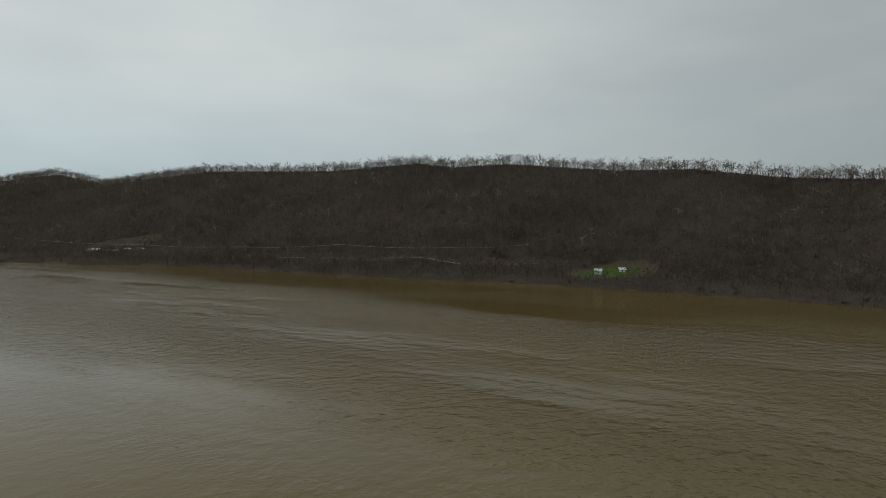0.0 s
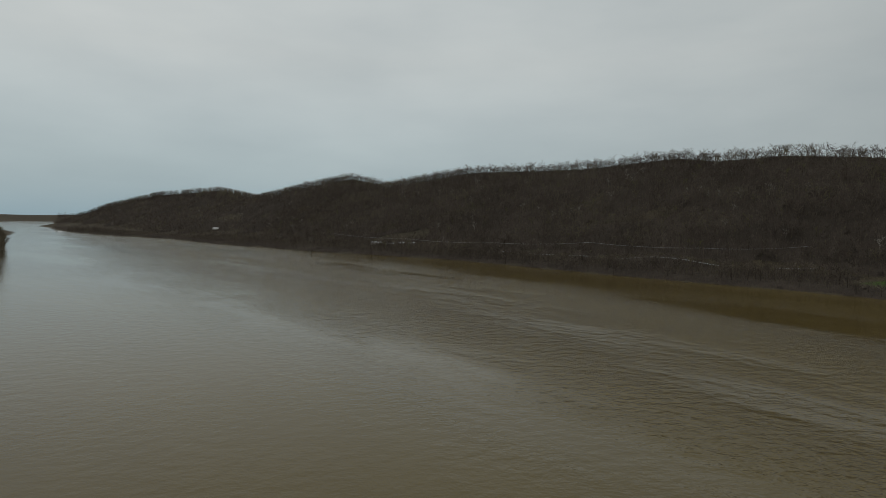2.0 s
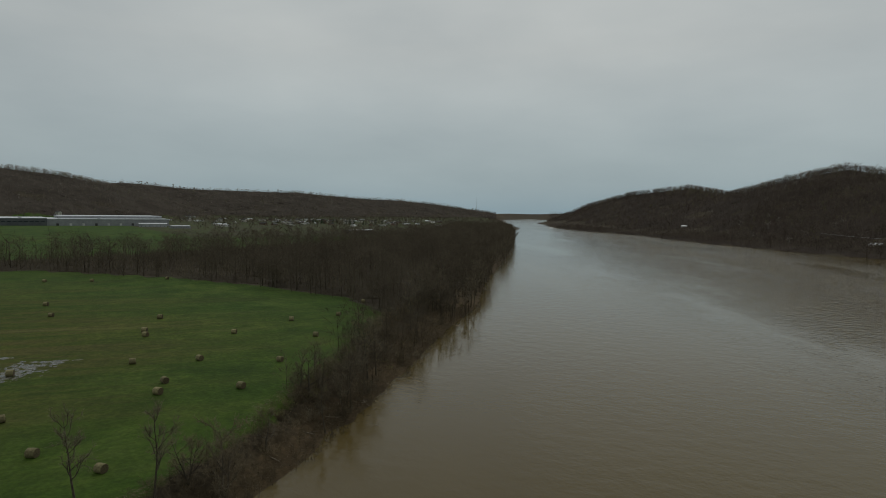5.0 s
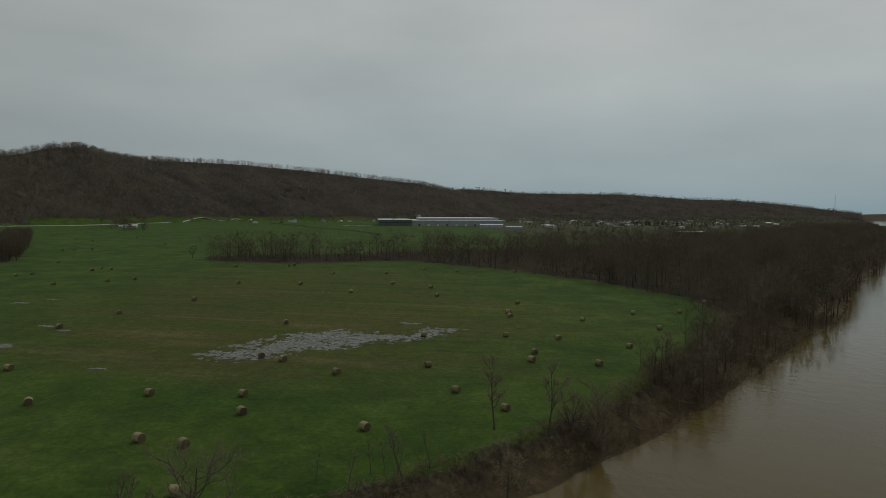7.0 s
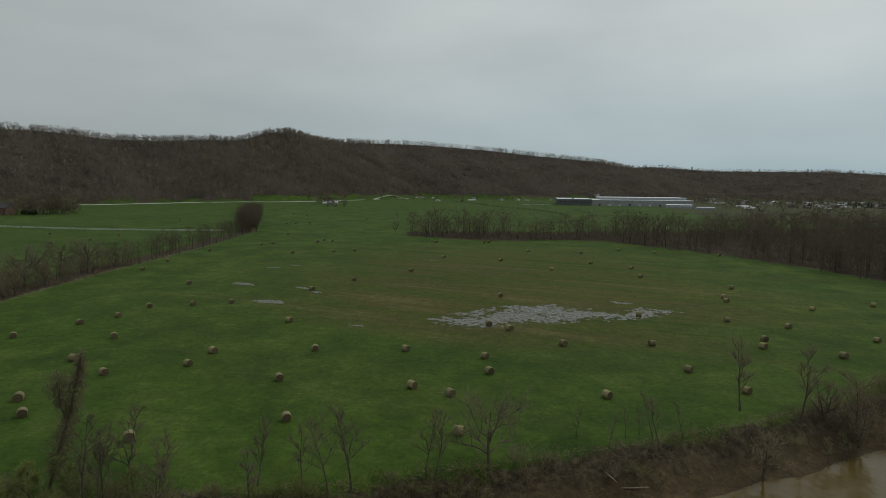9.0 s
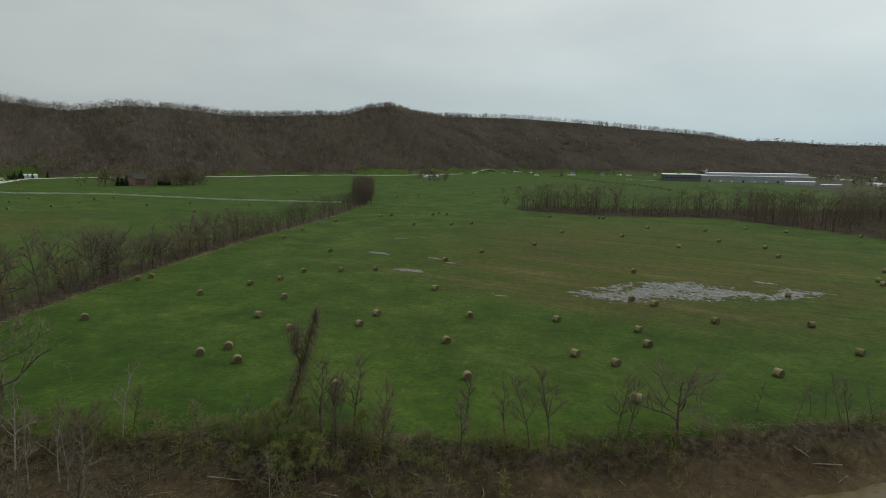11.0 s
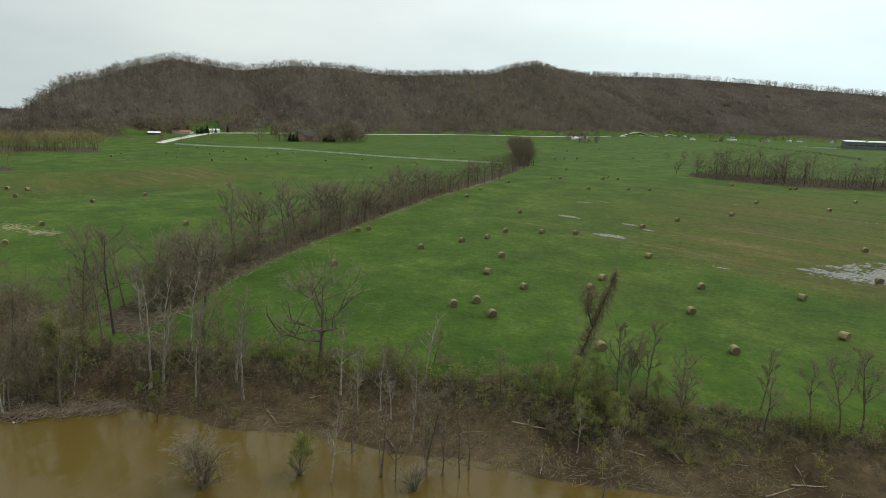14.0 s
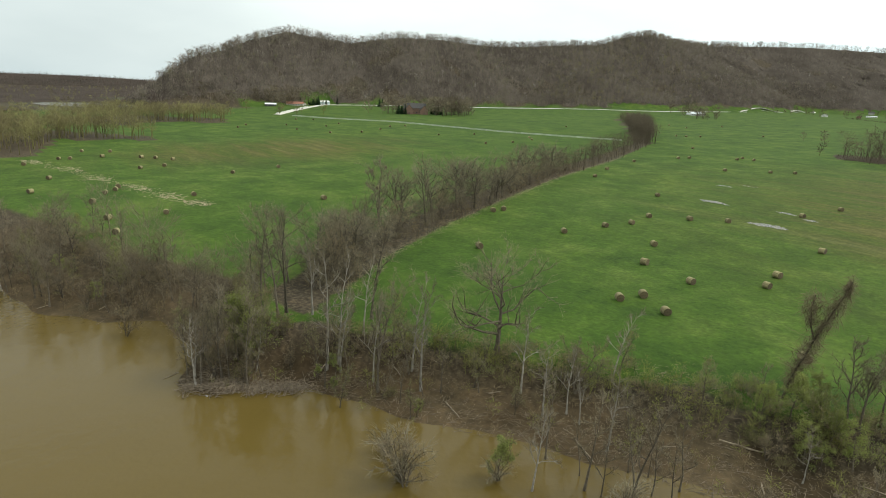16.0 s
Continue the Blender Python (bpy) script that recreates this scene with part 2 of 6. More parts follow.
GROUND = ground_material()
RIVER = river_material()
BARK = plain_stuff("bark", (0.058, 0.046, 0.032), (0.140, 0.118, 0.084), 3.0, 0.95, True, 0.02)
PALE_BARK = plain_stuff("pale_bark", (0.15, 0.135, 0.11), (0.40, 0.37, 0.32), 1.2, 0.9, True, 0.02)
TWIG = plain_stuff("twigs", (0.135, 0.115, 0.076), (0.270, 0.236, 0.158), 2.0, 0.95, thin=0.4)
PALE_TWIG = plain_stuff("pale_twigs", (0.215, 0.190, 0.125), (0.390, 0.350, 0.245), 2.0, 0.95, thin=0.4)
DRY_BRUSH = plain_stuff("dry_brush", (0.150, 0.118, 0.072), (0.310, 0.258, 0.165), 1.5, 0.95, thin=0.4)
BUDS = plain_stuff("spring_leaves", (0.175, 0.215, 0.052), (0.310, 0.350, 0.100), 1.0, 0.9, thin=0.45)
OLIVE = plain_stuff("olive_brush", (0.155, 0.170, 0.050), (0.280, 0.280, 0.100), 1.0, 0.9, thin=0.4)
DRIFT = plain_stuff("driftwood", (0.115, 0.088, 0.060), (0.330, 0.272, 0.196), 2.0, 0.9, True, 0.02)
WET_DRIFT = plain_stuff("wet_driftwood", (0.095, 0.071, 0.046), (0.275, 0.220, 0.152), 2.0, 0.9)
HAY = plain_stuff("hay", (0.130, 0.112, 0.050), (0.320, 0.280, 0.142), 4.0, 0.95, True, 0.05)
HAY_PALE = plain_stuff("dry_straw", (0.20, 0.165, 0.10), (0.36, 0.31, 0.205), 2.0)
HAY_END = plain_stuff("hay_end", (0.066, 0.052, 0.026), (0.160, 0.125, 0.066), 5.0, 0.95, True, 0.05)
WOODS_N = toned("bare_woods", [(0.0, (0.062, 0.050, 0.041)), (0.45, (0.112, 0.090, 0.074)), (0.8, (0.190, 0.158, 0.128)), (0.93, (0.165, 0.155, 0.075)), (1.0, (0.34, 0.31, 0.27))])
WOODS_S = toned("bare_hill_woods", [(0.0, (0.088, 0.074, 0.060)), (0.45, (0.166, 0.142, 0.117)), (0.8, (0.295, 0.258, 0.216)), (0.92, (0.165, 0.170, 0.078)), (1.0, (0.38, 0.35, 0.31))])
WOODS_FLAT = toned("bottomland_woods", [(0.0, (0.074, 0.061, 0.044)), (0.5, (0.135, 0.114, 0.082)), (1.0, (0.225, 0.196, 0.134))])
BRUSH = toned("bank_brush", [(0.0, (0.085, 0.067, 0.044)), (0.45, (0.26, 0.212, 0.128)), (0.6, (0.18, 0.175, 0.066)), (1.0, (0.26, 0.285, 0.080))])
WOODS_BUD = toned("budding_woods", [(0.0, (0.135, 0.115, 0.068)), (0.5, (0.225, 0.202, 0.100)), (1.0, (0.285, 0.272, 0.115))])
PINE = toned("pine_needles", [(0.0, (0.016, 0.034, 0.016)), (1.0, (0.035, 0.060, 0.026))])


# ---- land ----
NEAR_BANK = [(420, -3600), (200, -1500), (90, -800), (40, -440), (27, -290), (26, -250), (24.6, -235), (19, -220), (11, -212), (12, -195), (21, -187), (17, -180),
             (9, -174), (5, -157), (1, -145), (-2.5, -134), (-6, -121), (-10.5, -104), (-28, -72), (-47.5, -36), (-62, -12), (-73, 4), (-84, 20), (-94, 31), (-128, 72),
             (-172, 120), (-196, 152), (-273, 226), (-481, 441), (-720, 670), (-1400, 1290), (-2074, 1860), (-2500, 2230), (-4900, 4300)]
FAR_BANK = [(2600, -3600), (1100, -900), (620, -80), (327, 288), (290, 342), (239, 393), (175, 456), (96, 508), (28, 560), (-110, 682), (-330, 772), (-552, 901),
            (-766, 1072), (-980, 1160), (-1219, 1316), (-1577, 1640), (-2100, 2200), (-2600, 2720), (-4600, 4900)]
# ridges: x, y, height of the ground, breadth of the slope
NORTH_RIDGE = [(1500, -700, 90, 420), (900, 100, 95, 330), (592, 517, 97, 265), (540, 588, 102, 270), (472, 668, 117, 280), (408, 734, 119, 290), (349, 781, 125, 300),
               (286, 838, 133, 310), (219, 904, 132, 320), (174, 947, 141, 330), (56, 1039, 133, 330), (-37, 1083, 133, 330), (-166, 1150, 134, 320),
               (-302, 1255, 122, 340), (-377, 1313, 114, 340), (-489, 1384, 138, 350), (-628, 1468, 125, 350), (-693, 1507, 115, 350), (-846, 1598, 93, 330),
               (-1077, 1781, 126, 360), (-1348, 1843, 110, 250), (-1611, 1960, 77, 200), (-1740, 2020, 40, 150)]
SOUTH_RIDGE = [(-318, -908, 12, 34), (-334, -914, 26, 50), (-361, -930, 48, 76), (-412, -958, 74, 106), (-471, -980, 86, 112), (-533, -1008, 106, 118), (-626, -1028, 127, 135), (-683, -1022, 122, 140),
               (-756, -1012, 118, 165), (-854, -985, 134, 200), (-967, -960, 138, 230), (-1082, -930, 133, 240), (-1166, -890, 137, 250), (-1254, -840, 145, 260),
               (-1361, -796, 153, 280), (-1443, -763, 177, 290), (-1519, -736, 188, 300), (-1591, -700, 173, 300), (-1720, -680, 172, 330), (-1930, -639, 188, 400),
               (-2024, -467, 187, 430), (-2104, -280, 176, 450), (-2166, -81, 157, 450), (-2259, 127, 142, 450), (-2399, 237, 127, 420), (-2700, 330, 90, 400)]
WEST_RIDGE = [(-3300, -200, 130, 600), (-3256, 205, 146, 600), (-3221, 492, 158, 600), (-3261, 787, 138, 600), (-3208, 1268, 134, 600), (-3320, 1400, 138, 600), (-3301, 1802, 113, 550),
              (-3268, 2054, 107, 500), (-3222, 2300, 87, 450), (-3150, 2560, 52, 350), (-3127, 2740, 5, 200)]
SOUTH_FAR = [(760, -2200, 36, 300), (250, -2310, 33, 300), (-275, -2278, 31, 280), (-514, -2228, 41, 280), (-700, -2170, 40, 280), (-840, -2112, 34, 260), (-940, -2075, 26, 200), (-1000, -2050, 18, 120)]
WEST_FAR = [(-3475, 2991, 7, 300), (-3397, 3079, 34, 400), (-3260, 3224, 31, 400), (-3112, 3366, 35, 400), (-2924, 3531, 32, 400), (-2500, 3900, 40, 500)]


def along(points, x, y):
    """Distance to a polyline, the side of it (left positive) and the value of further columns at the nearest place."""
    p = np.array(points, float)
    best = np.full(x.shape, 1e18)
    side = np.zeros(x.shape)
    extra = [np.zeros(x.shape) for _ in range(p.shape[1] - 2)]
    for a, b in zip(p, p[1:]):
        d = b[:2] - a[:2]
        s = np.clip(((x - a[0]) * d[0] + (y - a[1]) * d[1]) / (d @ d), 0, 1)
        q = (x - a[0] - s * d[0]) ** 2 + (y - a[1] - s * d[1]) ** 2
        w = q < best
        best = np.where(w, q, best)
        side = np.where(w, d[0] * (y - a[1]) - d[1] * (x - a[0]), side)
        for k in range(len(extra)):
            extra[k] = np.where(w, a[2 + k] + s * (b[2 + k] - a[2 + k]), extra[k])
    return np.sqrt(best), np.sign(side), extra


def wobble(x, y, size, seed):
    """Smooth noise in about -1..1 on arrays."""
    r = np.random.RandomState(seed)
    out = np.zeros(np.shape(x))
    for k in range(6):
        a, f, ph = r.uniform(0, 2 * math.pi), (1.0 + 0.9 * k) / size, r.uniform(0, 6.28)
        out = out + np.sin((x * math.cos(a) + y * math.sin(a)) * f * 2.2 + ph + 1.7 * np.sin((y * math.cos(a) - x * math.sin(a)) * f * 1.6 + 2 * ph)) / (1 + 0.5 * k)
    return out / 2.6


def plain_level(x, y):
    return 4.2 - 0.0055 * np.clip(x, -1500, 400) - 0.0062 * np.clip(y, -1200, 700)


def bank_distances(x, y):
    dn, sn, _ = along(NEAR_BANK, x, y)
    df, sf, _ = along(FAR_BANK, x, y)
    return dn * sn, df * -sf          # positive on dry land on either side


def smooth01(v):
    v = np.clip(v, 0, 1)
    return v * v * (3 - 2 * v)


# breadth of the wooded strip between the water and the field: y, metres
STRIP = [(-400, 24), (-240, 22), (-208, 16), (-190, 11), (-172, 11), (-150, 16), (-130, 17), (-110, 15.5), (-95, 13), (-75, 9.5), (-55, 9), (-20, 8.5), (0, 9), (20, 12), (35, 14), (55, 16), (75, 19), (95, 24)]


def strip(y):
    return np.interp(y, [p[0] for p in STRIP], [p[1] for p in STRIP]) / 22.0


def land(x, y):
    """Height of the ground at arrays of places."""
    x, y = np.asarray(x, float), np.asarray(y, float)
    dn, df = bank_distances(x, y)
    dn = dn + 1.6 * wobble(x, y, 22, 5)
    df = df + 4.0 * wobble(x, y, 60, 6)
    across = df > dn
    dn = np.where(dn > 0, dn / strip(y), dn)
    flat = plain_level(x, y)
    near = np.where(dn < 0, np.maximum(-3.5, dn * 0.16), 0.09 * np.clip(dn, 0, 11) + (flat - 0.99) * smooth01((dn - 9) / 15.0))
    near = near + np.where(dn > 0, 0.18 * wobble(x, y, 9, 8) * smooth01(dn / 8) * (1 - smooth01((dn - 26) / 10)), 0)
    far = np.where(df < 0, np.maximum(-3.5, df * 0.16), 3.0 * smooth01(df / 16.0) + 0.045 * np.clip(df - 14, 0, 300))
    h = np.where(across, far, near)
    for ridge, seed in ((NORTH_RIDGE, 11), (SOUTH_RIDGE, 12), (WEST_RIDGE, 13), (SOUTH_FAR, 14), (WEST_FAR, 15)):
        broad, fold = 1 + 0.10 * wobble(x, y, 260, seed), 0.05 * wobble(x, y, 150, seed + 20)
        base = h
        for a, b in zip(ridge, ridge[1:]):
            dx, dy = b[0] - a[0], b[1] - a[1]
            k = np.clip(((x - a[0]) * dx + (y - a[1]) * dy) / (dx * dx + dy * dy), 0, 1)
            top = a[2] + k * (b[2] - a[2])
            u = np.clip(np.hypot(x - a[0] - k * dx, y - a[1] - k * dy) / ((a[3] + k * (b[3] - a[3])) * broad), 0, 1)
            lift = (1 - u) ** 1.15 * (1 + 0.25 * u) + fold * u * (1 - u) * 4
            h = np.where((u < 1) & (top > base), np.maximum(h, base + (top + 4 - base) * lift), h)
    return h


def inside(poly, x, y):
    hit = np.zeros(np.shape(x), bool)
    for (x0, y0), (x1, y1) in zip(poly, poly[1:] + poly[:1]):
        c = (y0 > y) != (y1 > y)
        with np.errstate(divide="ignore", invalid="ignore"):
            hit ^= c & (x < (x1 - x0) * (y - y0) / (y1 - y0 + 1e-12) + x0)
    return hit


HILL_ROAD = [(-545, -875), (-646, -850), (-836, -728), (-964, -685), (-1050, -632), (-1085, -575), (-1130, -545), (-1200, -522), (-1300, -488), (-1450, -435), (-1600, -380)]
RIVER_ROAD = [(-700, 1110), (-540, 960), (-381, 857), (-274, 821), (-171, 785), (-60, 720), (60, 625), (150, 568), (215, 545)]
WOOD_NORTH = [(-412, -158), (-395, -95), (-417, -14), (-344, 50), (-293, 79), (-227, 101), (-168, 92), (-200, 140), (-285, 222), (-495, 438), (-735, 664), (-1100, 985),
              (-1160, 900), (-800, 520), (-620, 250), (-520, 60), (-470, -60), (-452, -165)]
WOOD_SOUTH = [(-25, -436), (-40, -440), (-72, -507), (-118, -480), (-126, -500), (-100, -560), (-20, -600), (60, -560), (38, -440)]
WOOD_SOUTH_2 = [(-231, -588), (-199, -624), (-150, -600), (-120, -680), (-200, -720), (-262, -640)]
HEDGE = [(-14, -190), (-38, -202), (-71, -212), (-116, -223), (-183, -238), (-275, -252), (-405, -279), (-560, -352), (-761, -455)]


def grid_lines(lo, hi, a, b, fine, grow=1.16, most=70.0):
    """Lines that lie close between a and b and spread out beyond."""
    mid = list(np.arange(a, b + 0.1, fine))
    up, step = [b], fine
    while up[-1] < hi:
        step = min(step * grow, most)
        up.append(up[-1] + step)
    down, step = [a], fine
    while down[-1] > lo:
        step = min(step * grow, most)
        down.append(down[-1] - step)
    return np.array(sorted(set(down[1:] + mid + up[1:])))


def mesh_from(name, v, f, mat, smooth=False, attributes=()):
    """A mesh of quads or triangles from arrays."""
    me = bpy.data.meshes.new(name)
    k = f.shape[1]
    me.vertices.add(len(v))
    me.vertices.foreach_set("co", np.ascontiguousarray(v, np.float32).ravel())
    me.loops.add(f.size)
    me.loops.foreach_set("vertex_index", np.ascontiguousarray(f, np.int32).ravel())
    me.polygons.add(len(f))
    me.polygons.foreach_set("loop_start", np.arange(0, f.size, k, dtype=np.int32))
    me.polygons.foreach_set("use_smooth", np.full(len(f), smooth))
    me.update(calc_edges=True)
    for label, values in attributes:
        a = me.attributes.new(label, "FLOAT", "POINT")
        a.data.foreach_set("value", np.ascontiguousarray(values, np.float32))
    me.materials.append(mat)
    return me


gx = grid_lines(-4990, 3000, -150, 45, 2.2, 1.062, 60)
gy = grid_lines(-4990, 4990, -250, 80, 2.2, 1.062, 60)
GX, GY = np.meshgrid(gx, gy)
GZ = land(GX, GY)
cells = np.arange(GX.size).reshape(GX.shape)
quads = np.stack([cells[:-1, :-1], cells[:-1, 1:], cells[1:, 1:], cells[1:, :-1]], -1).reshape(-1, 4)
dn, df = bank_distances(GX, GY)
dn_w = (dn + 2.2 * wobble(GX, GY, 24, 31)) / strip(GY)
road_d, road_side, _ = along(HILL_ROAD, GX, GY)
flatness = (np.abs(GZ - plain_level(GX, GY)) < 1.2) | ((road_d < 170) & (road_side < 0) & (GX < -560) & (GX > -1330)) | ((GX < -1100) & (GY > -640) & (GZ - plain_level(GX, GY) < 12))
grass = smooth01((dn_w - 17) / 10.0) * flatness * (df < dn_w) * (0.36 + 0.64 * (((GY > -800) | (GX < -420)) & (GY > -1120)))
grass = grass * np.where((GX < -750) & (GY > 170), 0.45, 1.0)
for wood in (WOOD_NORTH, WOOD_SOUTH, WOOD_SOUTH_2):
    grass = grass * ~inside(wood, GX, GY)
dh, hside, _ = along(HEDGE, GX, GY)
grass = grass * (0.15 + 0.85 * smooth01((np.abs(dh * hside - 6.0) - 5.5) / 3.0))
north_green = np.exp(-(((GX - 255) / 34) ** 2 + ((GY - 486) / 26) ** 2)) + np.exp(-(((GX + 235) / 50) ** 2 + ((GY - 880) / 18) ** 2))
grass = np.maximum(grass, (df > 12) * np.clip(north_green * 1.0, 0, 1))
wet = 1.15 * np.exp(-((GX + 235) / 120) ** 2 - ((GY + 70) / 115) ** 2) + np.exp(-((GX + 150) / 38) ** 2 - ((GY + 55) / 55) ** 2) + 1.1 * np.exp(-((GX + 150) / 100) ** 2 - ((GY + 400) / 55) ** 2)
mud = (1 - smooth01((np.maximum(dn, 0) / strip(GY) - 10) / 9)) * (dn > -30)
ground = new("ground", mesh_from("ground", np.stack([GX, GY, GZ], -1).reshape(-1, 3), quads, GROUND, True,
                                 (("grass", grass.ravel()), ("wet", np.clip(wet, 0, 1).ravel()), ("mud", mud.ravel()))))
tagged(ground, "green hay meadow, muddy river bank and leaf-littered hills", "ground", kind="structure")

wx = grid_lines(-4900, 3000, -700, 500, 24, 1.25, 500)
wy = grid_lines(-4900, 4900, -350, 700, 24, 1.25, 500)
WX, WY = np.meshgrid(wx, wy)
out, _ = bank_distances(WX, WY)
rough = 0.11 + 0.89 * smooth01((-out - 90) / 130) * (1 - 0.85 * smooth01((-out - 250) / 110))
wcells = np.arange(WX.size).reshape(WX.shape)
wquads = np.stack([wcells[:-1, :-1], wcells[:-1, 1:], wcells[1:, 1:], wcells[1:, :-1]], -1).reshape(-1, 4)
river = new("water", mesh_from("water", np.stack([WX, WY, 0 * WX], -1).reshape(-1, 3), wquads, RIVER, False, (("rough", rough.ravel()),)))
tagged(river, "wide brown silty river with small ripples", "river", kind="structure")


# ---- helpers for things ----
def part(name, me, parent, label="", m=None):
    """Links a mesh as one part under a thing or under a part."""
    ob = new(name, me)
    ob.parent = parent
    if m is not None:
        ob.matrix_local = m
    if label:
        ob["label"] = label
    return ob


def thing(name, label, category, group="", m=None):
    ob = new(name)
    ob.empty_display_size = 0.5
    if m is not None:
        ob.matrix_basis = m
    return tagged(ob, label, category, group)


def level(x, y):
    return float(land(np.array([x]), np.array([y]))[0])


def bm_mesh(name, bm, mat, smooth=False):
    me = bpy.data.meshes.new(name)
    bm.normal_update()
    for f in bm.faces:
        f.smooth = smooth
    bm.to_mesh(me)
    bm.free()
    me.materials.append(mat)
    return me


class Sticks:
    """Collects tapering limbs and thin twigs as quads."""

    def __init__(self):
        self.v, self.f, self.n = [], [], 0

    def tube(self, pts, radii, sides):
        pts = np.asarray(pts, float)
        k = len(pts)
        t = np.gradient(pts, axis=0)
        t /= np.linalg.norm(t, axis=1)[:, None] + 1e-9
        ref = np.array([0.31, 0.95, 0.05]) if abs(t[0][2]) > 0.6 else np.array([0, 0, 1.0])
        u = np.cross(t, ref)
        u /= np.linalg.norm(u, axis=1)[:, None] + 1e-9
        w = np.cross(t, u)
        a = np.arange(sides) * 2 * math.pi / sides
        ring = pts[:, None] + np.asarray(radii)[:, None, None] * (u[:, None] * np.cos(a)[None, :, None] + w[:, None] * np.sin(a)[None, :, None])
        self.v.append(ring.reshape(-1, 3))
        i = np.arange(k * sides).reshape(k, sides) + self.n
        q = np.stack([i[:-1], np.roll(i[:-1], -1, 1), np.roll(i[1:], -1, 1), i[1:]], -1).reshape(-1, 4)
        self.f.append(q)
        self.n += k * sides

    def blade(self, a, b, width, rng):
        d = b - a
        s = np.cross(d, rng.normal(size=3))
        s *= width / (np.linalg.norm(s) + 1e-9)
        self.v.append(np.array([a - s, a + s, b]))
        self.f.append(np.arange(3)[None] + self.n)
        self.n += 3

    def leaf(self, c, size, rng):
        a, b = rng.normal(size=3), rng.normal(size=3)
        a *= size / np.linalg.norm(a)
        b -= a * (a @ b) / (a @ a)
        b *= size * 0.6 / np.linalg.norm(b)
        self.v.append(np.array([c - a, c - b, c + a + b * 0.6]))
        self.f.append(np.arange(3)[None] + self.n)
        self.n += 3

    def mesh(self, name, mat):
        return mesh_from(name, np.concatenate(self.v), np.concatenate(self.f), mat)


def unit(v):
    return v / (np.linalg.norm(v) + 1e-9)


def tree_sticks(seed, height, trunk_r, spread=0.32, clear=0.35, limbs=9, twigs=3, lean=0.05, stems=1, upward=0.75, leaves=0, leaf_size=0.16):
    """Wood, twigs and leaves of one bare or budding broadleaf tree."""
    rng = np.random.RandomState(seed)
    wood, fine, green = Sticks(), Sticks(), Sticks()

    def twiggy(p, d, reach, n):
        for _ in range(n):
            e = unit(d + rng.normal(size=3) * 0.55 + np.array([0, 0, 0.25]))
            q = p + e * reach * rng.uniform(0.7, 1.5)
            fine.blade(p, q, 0.014 + 0.006 * rng.rand() + 0.0006 * height, rng)
            for _ in range(2):
                b = p + (q - p) * rng.uniform(0.3, 0.85)
                g = unit(e + rng.normal(size=3) * 0.8)
                fine.blade(b, b + g * reach * rng.uniform(0.4, 1.0), 0.010 + 0.0005 * height, rng)
            for _ in range(leaves):
                green.leaf(p + (q - p) * rng.uniform(0.2, 1.1) + rng.normal(size=3) * 0.18, leaf_size * rng.uniform(0.6, 1.3), rng)

    def limb(p, d, length, r, depth):
        k = 4 if depth == 0 else 2
        pts, here, step = [p], p.copy(), unit(d)
        for _ in range(k):
            step = unit(step + rng.normal(size=3) * 0.20 + np.array([0, 0, 0.10 * upward]))
            here = here + step * length / k
            pts.append(here.copy())
        wood.tube(pts, np.linspace(r, r * 0.35, k + 1), 4 if depth == 0 else 3)
        if depth == 0:
            for j in range(rng.randint(4, 7)):
                at = rng.uniform(0.3, 1.0)
                i = min(int(at * k), k - 1)
                base = pts[i] + (pts[i + 1] - pts[i]) * (at * k - i)
                e = unit(unit(pts[i + 1] - pts[i]) + rng.normal(size=3) * 0.62 + np.array([0, 0, 0.2]))
                limb(base, e, length * rng.uniform(0.32, 0.6), r * 0.52, 1)
        for j in range(2 if depth == 0 else 1, k + 1):
            twiggy(pts[j], unit(pts[j] - pts[j - 1]), length * (0.22 if depth == 0 else 0.42), twigs)

    for s in range(stems):
        tilt = np.array([rng.normal() * lean, rng.normal() * lean, 1.0]) if stems == 1 else np.array([math.cos(s * 6.28 / stems + rng.rand()) * 0.28, math.sin(s * 6.28 / stems + rng.rand()) * 0.28, 1.0])
        h = height * (1.0 if s == 0 else rng.uniform(0.7, 0.95))
        k, here, step = 7, np.array([0.0, 0, -0.3]), unit(tilt)
        pts = [here]
        for _ in range(k):
            step = unit(step + rng.normal(size=3) * 0.055)
            here = here + step * h * 0.86 / k
            pts.append(here)
        rad = trunk_r * (1 - 0.86 * (np.arange(k + 1) / k) ** 0.9)
        rad[0] *= 1.45
        wood.tube(pts, rad, 6)
        for j in range(limbs):
            at = clear + (1 - clear) * (j + rng.rand()) / limbs
            i = min(int(at * k), k - 1)
            base = pts[i] + (pts[i + 1] - pts[i]) * (at * k - i)
            a = j * 2.4 + rng.uniform(-0.5, 0.5)
            e = unit(np.array([math.cos(a), math.sin(a), upward * rng.uniform(0.5, 1.3)]))
            limb(base, e, h * spread * rng.uniform(0.7, 1.2) * (1.15 - 0.55 * at), max(0.045, rad[i] * 0.62), 0)
        twiggy(pts[-1], step, h * 0.09, twigs + 2)
    return wood, fine, green


def tree_kind(seed, label, group, bark, twig, leaf=None, category="tree", name="tree", **shape):
    """Builds one tree as a thing of its own, far below ground level of the plan, to be copied into place."""
    wood, fine, green = tree_sticks(seed, **shape)
    t = thing(name, label, category, group)
    part("trunk", wood.mesh("trunk", bark), t)
    part("crown", fine.mesh("crown", twig), t)
    if leaf is not None and green.n:
        part("foliage", green.mesh("foliage", leaf), t, "fresh yellow-green spring leaves")
    return t


used_kinds = set()


